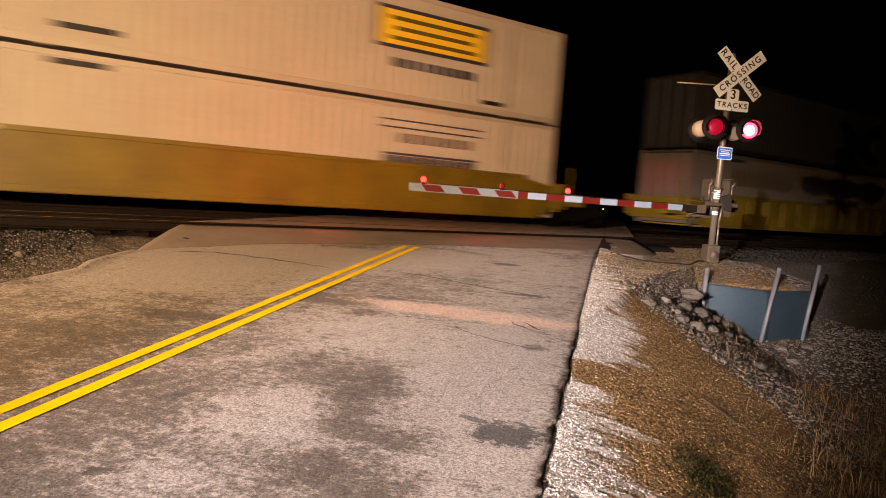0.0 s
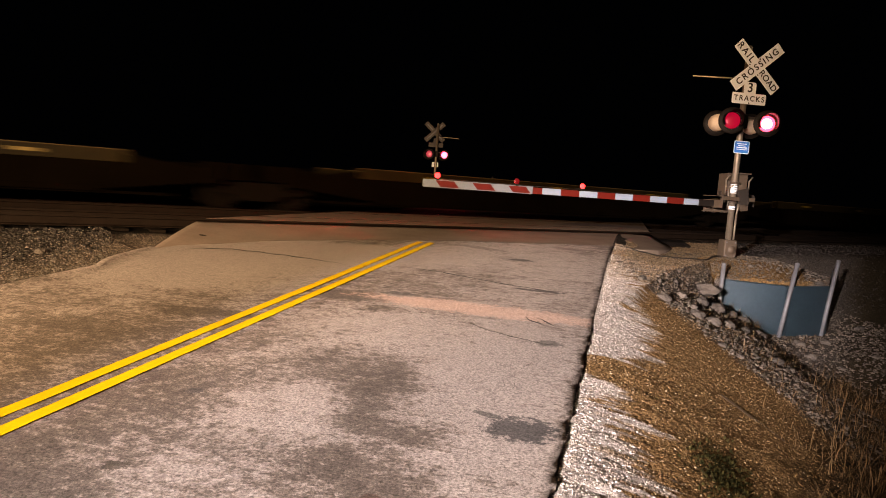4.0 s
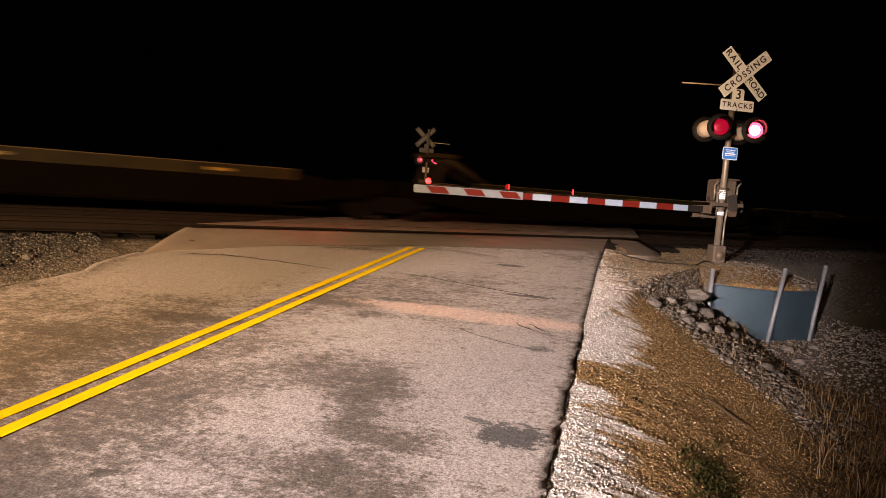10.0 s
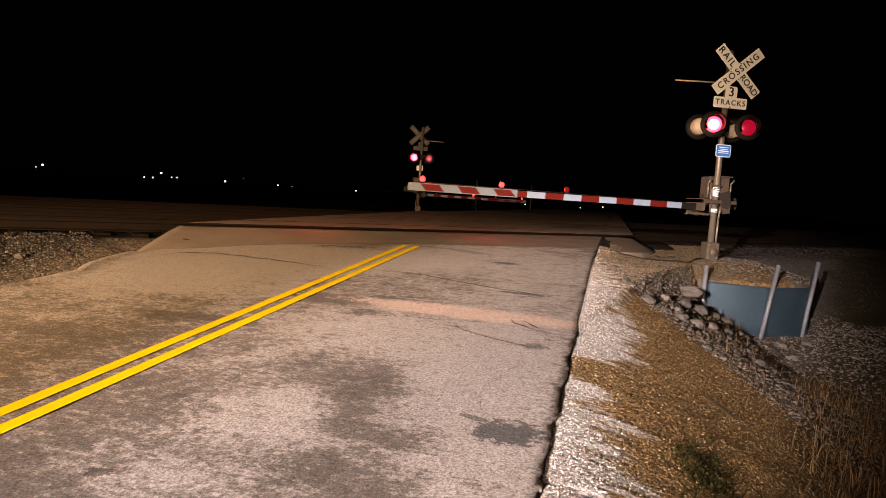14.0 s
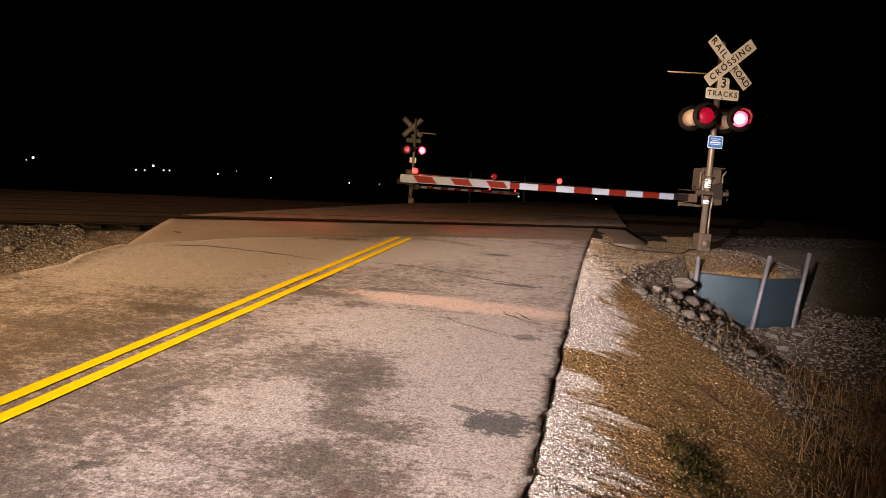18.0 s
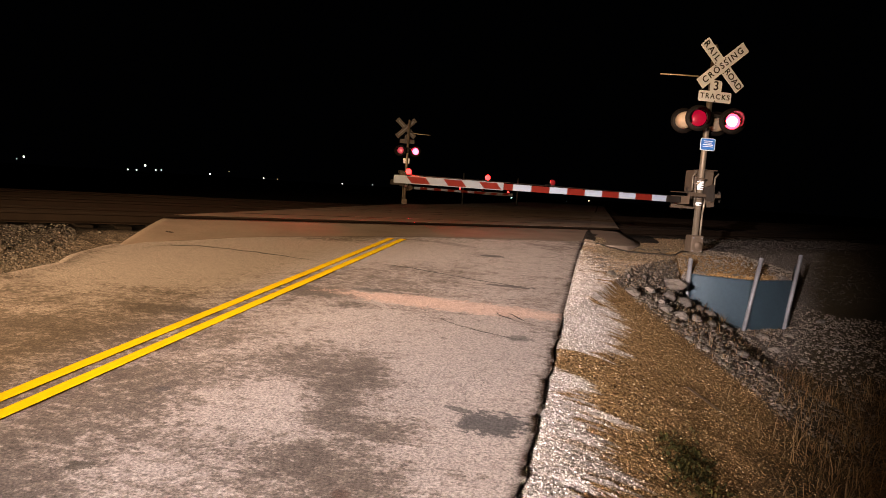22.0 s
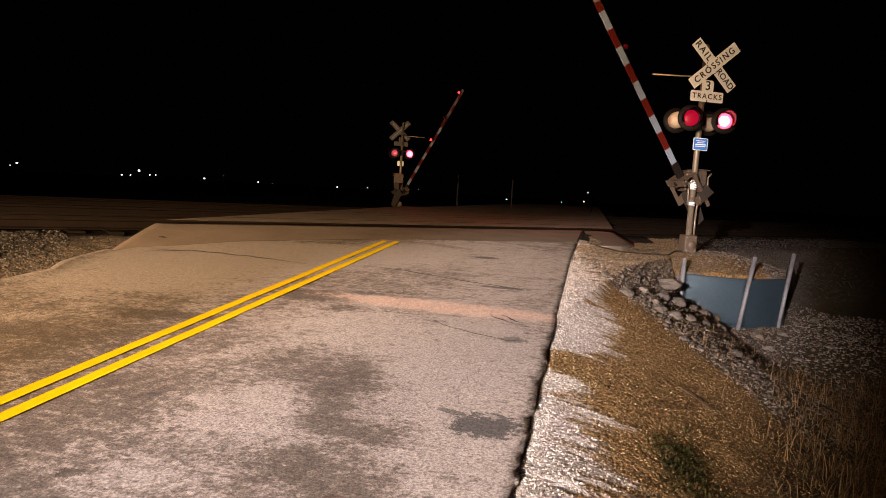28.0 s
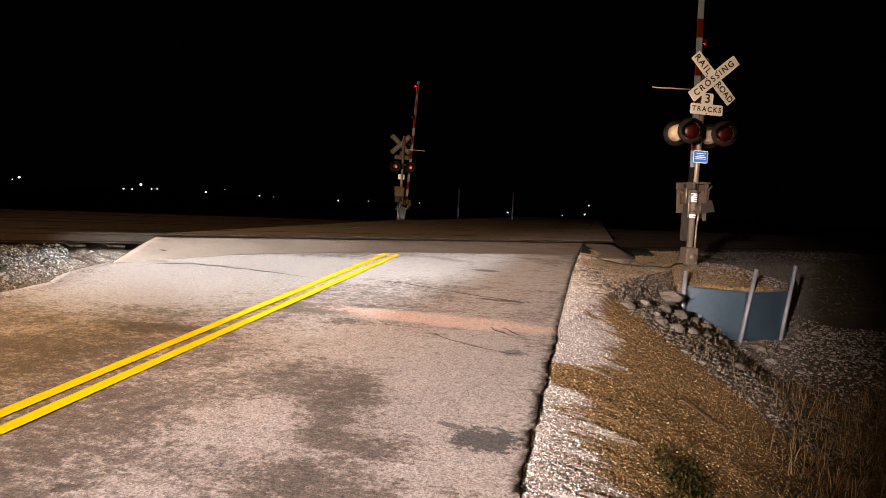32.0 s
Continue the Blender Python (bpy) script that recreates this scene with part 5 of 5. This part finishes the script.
def container(name, paint, label, decor=""):
    """A 53 foot box; its leading end at x = 0, its body along -x, the roadside at -y."""
    box_ob = empty(name, pose(0, 0, 0), label, "container", "stacked containers")
    h = WID / 2
    for s in (-1, 1):
        bm = bmesh.new()
        corrugated(bm, -LEN + 0.16, -0.16, 0.20, HGT - 0.12, s * (h - 0.045), s)
        part("side_wall", bm, paint, box_ob)
        part("top_rail", box(bmesh.new(), -LEN, 0, s * h - 0.05 * (s > 0) - 0.01 * (s < 0), s * h + 0.05 * (s < 0) + 0.01 * (s > 0), HGT - 0.12, HGT, 0.01), paint, box_ob)
        part("bottom_rail", box(bmesh.new(), -LEN, 0, s * h - 0.06 * (s > 0), s * h + 0.06 * (s < 0), 0.055, 0.21, 0.01), paint, box_ob)
        for x in (-LEN, -0.16):
            part("corner_post", box(bmesh.new(), x, x + 0.16, s * h - 0.16 * (s > 0), s * h + 0.16 * (s < 0), 0.0, HGT, 0.012), paint, box_ob)
        for x in (-LEN + 2.0, -2.16):
            part("stacking_post", box(bmesh.new(), x, x + 0.16, s * h - 0.05 * (s > 0) - 0.003, s * h + 0.05 * (s < 0) + 0.003, 0.02, HGT - 0.02, 0.01), paint, box_ob)
    part("roof", box(bmesh.new(), -LEN + 0.02, -0.02, -h + 0.06, h - 0.06, HGT - 0.06, HGT - 0.02), paint, box_ob)
    part("underframe", box(bmesh.new(), -LEN + 0.02, -0.02, -h + 0.07, h - 0.07, 0.06, 0.16), paint, box_ob)
    part("front_wall", box(bmesh.new(), -0.10, -0.05, -h + 0.16, h - 0.16, 0.12, HGT - 0.1), paint, box_ob)
    for y0, y1 in ((-h + 0.16, -0.01), (0.01, h - 0.16)):
        door = part("door", box(bmesh.new(), -LEN + 0.03, -LEN + 0.08, y0, y1, 0.14, HGT - 0.12, 0.01), paint, box_ob)
        for u in (0.25, 0.75):
            y = y0 + (y1 - y0) * u
            part("locking_rod", tube(bmesh.new(), (-LEN + 0.015, y, 0.1), (-LEN + 0.015, y, HGT - 0.1), 0.017, seg=8), GALV, door)
        for z in (0.45, 1.2, 1.95, 2.6):
            part("hinge", box(bmesh.new(), -LEN, -LEN + 0.03, y0 if y0 < -0.5 else y1 - 0.12, y0 + 0.12 if y0 < -0.5 else y1, z, z + 0.06), paint, door)
    y = -h - 0.014

    def mark(nm, x0, x1, z0, z1, material, lab="", dy=0.0):
        return part(nm, box(bmesh.new(), x0, x1, y - dy - 0.003, y - dy, z0, z1), material, box_ob, lab)

    def banner(x0, x1):
        """The yellow banner with its dark border, and the dark line of lettering under it."""
        mark("banner_border", x0, x1, 1.38, 2.48, PRINT, "dark border of the banner")
        mark("banner", x0 + 0.1, x1 - 0.1, 1.48, 2.38, BANNER, "yellow banner with dark bars", 0.004)
        c = (x0 + x1) / 2
        for z, w in ((2.12, 2.9), (1.86, 2.6), (1.60, 2.9)):
            mark("banner_bar", c - w / 2, c + w / 2, z, z + 0.11, DIM, "", 0.008)
        for k in range(9):
            mark("letter_bar", x0 + 0.55 + 0.31 * k, x0 + 0.78 + 0.31 * k, 0.90, 1.14, PRINT)

    if decor == "banner_front":
        banner(-6.6, -2.9)
        mark("number_bar", -13.9, -12.7, 0.42, 0.55, BOX_GREY)
        mark("number_bar", -3.0, -2.2, 0.30, 0.42, BOX_GREY)
    if decor == "banner_back":
        banner(-13.5, -9.6)
        mark("number_bar", -14.6, -12.5, 0.30, 0.42, BOX_GREY)
        mark("number_bar", -2.6, -1.4, 0.42, 0.55, BOX_GREY)
    if decor == "text":
        mark("number_bar", -14.0, -12.9, 2.62, 2.74, BOX_GREY)
        for z in (2.42, 2.22):
            mark("lettering_bar", -6.3, -2.9, z, z + 0.04, PRINT)
        for k in range(9):
            mark("letter_bar", -5.7 + 0.28 * k, -5.52 + 0.28 * k, 1.84, 2.10, CAST)
        mark("lettering_bar", -6.2, -3.0, 1.50, 1.56, PRINT)
        for k in range(11):
            mark("letter_bar", -6.15 + 0.28 * k, -5.94 + 0.28 * k, 1.24, 1.48, PRINT)
    if decor == "emblem":
        bm = lathe(bmesh.new(), (-9.05, y, 1.62), (-9.05, y - 1, 1.62), [(0, 0.62), (0.004, 0.62), (0.004, 0.0)], 28)
        em = part("emblem", bm, BOX_WHITE, box_ob, "pale round emblem")
        for dx in (-0.30, 0.0, 0.30):
            part("emblem_bar", box(bmesh.new(), -9.05 + dx - 0.08, -9.05 + dx + 0.08, y - 0.009, y - 0.006, 1.36, 1.86), CAR_BROWN, em)
        mark("lettering_bar", -8.1, -6.7, 1.62, 1.86, BOX_WHITE, "pale unreadable lettering")
        mark("lettering_bar", -8.1, -6.5, 1.24, 1.50, BOX_WHITE)
        mark("small_bar", -9.1, -7.3, 2.48, 2.58, BOX_GREY)
        mark("small_bar", -14.8, -12.5, 2.36, 2.50, BOX_GREY)
        mark("small_bar", -15.3, -14.6, 1.46, 1.66, BOX_GREY)
        mark("small_bar", -2.9, -2.3, 0.62, 0.76, BOX_GREY)
        mark("small_bar", -1.5, -0.9, 1.36, 1.48, BOX_GREY)
    if decor == "wordmark":
        x = -11.4
        for w in (0.52, 0.40, 0.40, 0.20, 0.55, 0.46, 0.45, 0.45):
            part("wordmark_bar", sheet_xz(bmesh.new(), [(x, 1.62), (x + w - 0.14, 1.62), (x + w - 0.04, 2.10), (x + 0.08, 2.10)], y - 0.004, y), NAVY, box_ob)
            x += w
        mark("wordmark_rule", -11.5, -4.7, 1.46, 1.52, NAVY)
        for k in range(10):
            mark("letter_bar", -7.7 + 0.28 * k, -7.52 + 0.28 * k, 1.56, 1.80, CAST)
        mark("lettering_bar", -11.2, -10.0, 1.28, 1.36, PRINT)
    return box_ob


def truck(parent, x, q=0.0):
    """Two axles in side frames, under the joint of two units."""
    for s in (-1, 1):
        bm = sheet_xz(bmesh.new(), [(x - 1.25, 0.42), (x - 0.7, 0.36), (x - 0.4, 0.22), (x + 0.4, 0.22), (x + 0.7, 0.36), (x + 1.25, 0.42), (x + 1.2, 0.62), (x + 0.5, 0.78), (x - 0.5, 0.78), (x - 1.2, 0.62)], s * 1.0 - 0.06, s * 1.0 + 0.06)
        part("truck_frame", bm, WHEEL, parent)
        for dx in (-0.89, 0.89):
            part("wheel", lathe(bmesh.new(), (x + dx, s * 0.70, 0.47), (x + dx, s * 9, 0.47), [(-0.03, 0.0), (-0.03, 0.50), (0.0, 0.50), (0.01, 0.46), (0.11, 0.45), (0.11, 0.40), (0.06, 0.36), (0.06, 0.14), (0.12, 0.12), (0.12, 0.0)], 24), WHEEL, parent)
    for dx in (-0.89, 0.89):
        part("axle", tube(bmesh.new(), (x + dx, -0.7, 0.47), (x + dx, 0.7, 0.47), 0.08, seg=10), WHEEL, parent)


def well_car(name, loaded, hitch=False, label=""):
    """One unit of a well car; the leading end of its well at x = 0.2."""
    car = empty(name, pose(0, 0, 0), label, "well car", "well cars of the train")
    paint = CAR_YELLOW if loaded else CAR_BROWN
    top = 1.50 if loaded else 1.20
    x0, x1 = -LEN - 0.25, 0.25
    for s in (-1, 1):
        y = s * 1.42
        if loaded:
            bm = sheet_xz(bmesh.new(), [(x0, 0.75), (x0 + 0.9, 0.32), (x1 - 0.9, 0.32), (x1, 0.75), (x1, top - 0.25), (x1 - 1.6, top), (x0 + 1.6, top), (x0, top - 0.25)], y - 0.02, y + 0.02)
            side = part("side_wall", bm, paint, car)
            part("top_chord", box(bmesh.new(), x0 + 1.5, x1 - 1.5, y - 0.07, y + 0.07, top - 0.02, top + 0.09, 0.012), paint, side)
            part("bottom_chord", box(bmesh.new(), x0 + 0.9, x1 - 0.9, y - 0.07, y + 0.07, 0.28, 0.42, 0.012), paint, side)
            for k in range(12):
                x = x0 + 1.4 + k * (x1 - x0 - 2.8) / 11
                part("stiffener", box(bmesh.new(), x - 0.04, x + 0.04, y - 0.055, y + 0.055, 0.36, top - 0.02, 0.008), paint, side)
        else:
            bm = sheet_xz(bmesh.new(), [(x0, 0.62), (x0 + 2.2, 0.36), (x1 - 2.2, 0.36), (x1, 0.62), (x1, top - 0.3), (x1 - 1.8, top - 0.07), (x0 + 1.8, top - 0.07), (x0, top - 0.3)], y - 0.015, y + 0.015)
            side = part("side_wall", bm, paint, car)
            part("top_chord", box(bmesh.new(), x0 + 1.8, x1 - 1.8, y - 0.08, y + 0.08, top - 0.26, top, 0.012), CHORD, side, "dark yellow top chord")
            part("chord_cap", box(bmesh.new(), x0 + 1.8, x1 - 1.8, y - 0.07, y + 0.07, top, top + 0.022, 0.004), CHORD_CAP, side, "highlight strip along the top of the chord")
            part("bottom_chord", box(bmesh.new(), x0 + 2.2, x1 - 2.2, y - 0.07, y + 0.07, 0.30, 0.42, 0.012), paint, side)
            for k in range(9):
                x = x0 + 2.2 + k * (x1 - x0 - 4.4) / 8
                part("stiffener", box(bmesh.new(), x - 0.05, x + 0.05, y - 0.06, y + 0.06, 0.4, top - 0.15, 0.008), paint, side)
            for k in (1, 4, 7):
                x = x0 + 2.4 + k * (x1 - x0 - 4.8) / 8
                part("reflector_strip", box(bmesh.new(), x, x + 0.5, y + s * 0.081, y + s * 0.086, top - 0.16, top - 0.09), CAR_YELLOW, side, "yellow strip")
        for x in (x0, x1):
            part("corner_block", box(bmesh.new(), x - 0.2, x + 0.2, y - 0.09, y + 0.09, 0.6, top - 0.1, 0.015), paint, car)
    for x, d in ((x0, -1), (x1, 1)):
        part("bulkhead", box(bmesh.new(), x - 0.03, x + 0.03, -1.40, 1.40, 0.5, top - 0.15), paint, car)
        part("end_platform", box(bmesh.new(), min(x, x + d * 1.2), max(x, x + d * 1.2), -0.9, 0.9, 0.92, 1.06, 0.02), paint, car)
        part("end_beam", box(bmesh.new(), min(x + d * 0.2, x + d * 1.2), max(x + d * 0.2, x + d * 1.2), -1.35, -1.0, 0.70, 1.10, 0.03), paint, car)
        if loaded:
            part("ladder", box(bmesh.new(), x + d * 0.5 - 0.03, x + d * 0.5 + 0.03, -1.40, -1.36, 0.9, 1.95, 0.01), paint, car)
    part("well_floor", box(bmesh.new(), x0 + 0.8, x1 - 0.8, -1.38, 1.38, 0.26, 0.32), paint, car)
    truck(car, x1 + 1.3)
    if hitch:
        x = x0 + 1.0
        bm = tube(bmesh.new(), (x + 2.1, -0.5, 1.12), (x + 0.35, -0.35, 1.95), 0.09, seg=8)
        tube(bm, (x + 2.1, 0.5, 1.12), (x + 0.35, 0.35, 1.95), 0.09, seg=8)
        tube(bm, (x, -0.45, 1.1), (x + 0.3, -0.35, 1.95), 0.10, seg=8)
        tube(bm, (x, 0.45, 1.1), (x + 0.3, 0.35, 1.95), 0.10, seg=8)
        box(bm, x - 0.1, x + 0.65, -0.6, 0.6, 1.92, 2.05)
        part("trailer_hitch", bm, HITCH, car, "raised trailer hitch frame")
    return car


MOVERS = []     # things of the train and the place of each along it at the start


def place(thing, s, z, made):
    """Use the first one as built, then copies."""
    m = on_track(s, TRACKS[1], z)
    if made:
        thing = copy_thing(thing, m)
    else:
        thing.matrix_basis = m
    MOVERS.append((thing, s, z))
    return thing


S_C = -4.25      # leading end of the third loaded unit at the start
white_banner = container("container", BOX_WHITE, "cream corrugated container with a yellow banner", "banner_back")
white_banner_front = container("container", BOX_WHITE, "cream corrugated container with a yellow banner", "banner_front")
white_text = container("container", BOX_WHITE, "cream corrugated container with dark lettering", "text")
green = container("container", BOX_GREEN, "dark green corrugated container with a pale emblem", "emblem")
white_word = container("container", BOX_WHITE, "cream corrugated container with a dark wordmark", "wordmark")
# leading boxes past the beam: their dimness is in the paint
darkened = container("container", BOX_DULL, "darkened cream corrugated container with dark lettering", "text")
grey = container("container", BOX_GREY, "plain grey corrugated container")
loaded_car = well_car("well_car", True, label="weathered yellow well car with stacked containers")
empty_car = well_car("well_car", False, label="dark empty well car")
hitch_car = well_car("well_car", False, True, label="dark empty well car with a raised trailer hitch")
used = set()


def load(thing, s, z):
    place(thing, s, z, thing in used)
    used.add(thing)


STACKS = [(3, darkened, grey), (2, darkened, grey), (1, white_text, white_banner_front), (0, green, white_banner), (-1, white_word, green)]
for k, low, high in STACKS:
    s = S_C + PITCH * k + (4.2 if k > 1 else 0.0)       # longer coupling behind the second stack
    load(loaded_car, s, 0.0)
    load(low, s, 0.30)
    load(high, s, 0.34 + HGT)
for k in range(14):
    s = S_C - PITCH * 2 - 18.62 * k
    load(hitch_car if k in (0, 4, 6, 8, 10, 11, 12, 13) else empty_car, s, 0.0)
tail_s = S_C - PITCH * 2 - 18.62 * 13 - LEN - 1.5
eot = empty("end_of_train_device", pose(0, 0, 0), "small end-of-train device with a red lamp", "train device")
part("case", box(bmesh.new(), -0.08, 0.08, -0.13, 0.13, 1.02, 1.28, 0.02), CAST, eot)
part("tail_lamp", lathe(bmesh.new(), (-0.081, 0, 1.22), (-1, 0, 1.22), [(0, 0.06), (0.02, 0.05), (0.03, 0.0)], 14), TAIL_LAMP, eot, "lit red tail lamp")
part("side_lamp", box(bmesh.new(), -0.03, 0.03, -0.14, -0.131, 1.20, 1.25), TAIL_LAMP, eot)
place(eot, tail_s, 0.0, False)



# ---- a car behind the camera that sets off and turns near the end: one headlamp with its cut-off slit ----
def headlamp():
    lamp = empty("car_headlamp", pose(0, 0, 0), "black car headlamp with a cool white beam", "headlamp")
    bm = bmesh.new()
    for x0, x1, z0, z1 in ((-0.30, 0.30, 0.005, 0.10), (-0.30, 0.30, -0.10, -0.009), (-0.30, -0.16, -0.009, 0.008), (0.07, 0.30, -0.009, 0.008)):
        box(bm, x0, x1, 0.50, 0.51, z0, z1)
    part("shield", bm, LINING, lamp)
    bm = bmesh.new()
    for b in ((-0.31, -0.30, -0.05, 0.51, -0.10, 0.10), (0.30, 0.31, -0.05, 0.51, -0.10, 0.10), (-0.31, 0.31, -0.05, 0.51, 0.10, 0.11), (-0.31, 0.31, -0.05, 0.51, -0.11, -0.10), (-0.31, 0.31, -0.06, -0.05, -0.11, 0.11)):
        box(bm, *b)
    part("housing", bm, LINING, lamp)
    bm = lathe(bmesh.new(), (0, 0, 0), (0, 1, 0), [(0.0, 0.017), (0.001, 0.017), (0.001, 0.0)], 16)
    bm.transform(Matrix.Diagonal((1, 1, 0.75, 1)))
    part("bulb", bm, HEADLAMP, lamp)
    return lamp


def headlamp_pose(y, turn, tilt):
    return pose(-4.2, y, road_z(y) + 1.25, tilt, 0, turn)


car_headlamp = headlamp()
car_headlamp.matrix_basis = headlamp_pose(-21.5, -6.0, -26)

# ---- what moves ----
HALF = 0.597        # seconds that each lamp of a pair stays lit
LIGHTS_OUT = 31.1


def flash_rows(first, place, out=LIGHTS_OUT, end=90, lead=0.0):
    """A reflector turns its lit face out and away. first: lit in the first half period."""
    rows, state = [], None
    k = 0
    while k * HALF < out:
        t = k * HALF - lead
        lit = (k % 2 == 0) == first
        a, b = (180, 0) if lit else (0, 180)
        if k == 0:
            rows.append((0.0, place(b)))
        else:
            for f in (0, 1, 2, 3):
                rows.append((t - 0.05 + 0.0334 * f, place(a + (b - a) * f / 3)))
        k += 1
    rows.append((out, place(b)))
    for f in (1, 2, 3):
        rows.append((out + 0.06 * f, place(b + (end - b) * f / 3)))
    rows.append((32.0, place(end)))
    return rows


def lamp_place(y):
    return lambda a: pose(0, y, 0, 0, 0, a)


def arm_lamp_place(s, turn=0):
    return lambda a: pose(s, 0, 0.045, 0, 0, a + turn)


# seconds and degrees of lift
NEAR_LIFT = [
    (0, 0.3), (23.6, 0.3), (24, 2.5), (24.2, 5), (24.5, 10.2), (25, 17.5), (25.5, 24.5), (26.5, 38), (27.5, 50.2), (28, 55.5), (28.5, 62), (29, 67.8), (29.5, 72.8), (30, 77), (30.5, 81.5), (31, 85), (31.5, 87.8), (32, 88.3),
]
FAR_LIFT = [
    (0, -0.5), (23.7, -0.5), (24.2, 4), (24.5, 9), (25, 16), (25.5, 23.5), (26.5, 39), (27.5, 54), (28, 60.5), (28.5, 68), (29, 75), (29.5, 80), (30, 84), (30.5, 86), (31, 86.5), (32, 86.5),
]


def motions():
    for thing, s, z in MOVERS:
        walk(thing, [(t, on_track(s + SPEED * t, TRACKS[1], z)) for t in (0.0, 8.0, 16.0, 24.0, 32.0)])
    walk(car_headlamp, [(t, headlamp_pose(*r)) for t, *r in ((0.0, -21.5, -6.0, -26), (29.0, -21.5, -6.0, -26), (29.5, -20.0, -5.8, -8), (30.0, -17.0, -5.0, -1.2), (30.4, -14, -3.6, 0.75), (31.0, -9.5, -2.4, 0.5), (31.5, -7, -2.0, 0.05), (32.0, -5, -2.0, -0.55))])
    walk(near_arm, [(t, arm_pose(NEAR_PIVOT, a)) for t, a in NEAR_LIFT])
    walk(far_arm, [(t, arm_pose(FAR_PIVOT, a)) for t, a in FAR_LIFT])
    for sig, flip in ((signal, False), (far_signal, True)):
        for head in [o for o in sig.children if o.name.startswith(("front_flasher", "rear_flasher"))]:
            right = head.matrix_basis.translation.x > 0
            for o in head.children:
                if o.name.startswith("reflector"):
                    walk(o, flash_rows(right != flip, lamp_place(0.035), LIGHTS_OUT, 180))
                elif o.name.startswith("shutter"):
                    walk(o, [(t, pose(0, y, 0)) for t, y in ((0.0, 0.10), (LIGHTS_OUT, 0.10), (LIGHTS_OUT + 0.18, 0.006), (32.0, 0.006))])
    for arm in (near_arm, far_arm):
        for o in arm.children_recursive:
            if o.name.startswith("glow"):
                s = o.matrix_basis.translation.x
                if s < 5:
                    walk(o, flash_rows((s < 3.5) == (arm is near_arm), arm_lamp_place(s, 0 if arm is near_arm else 180), 30.8, 180, 0.145))
                else:
                    walk(o, [(t, arm_lamp_place(s)(a)) for t, a in ((0.0, 0), (30.65, 0), (30.75, 45), (30.85, 90), (32.0, 90))])


motions()
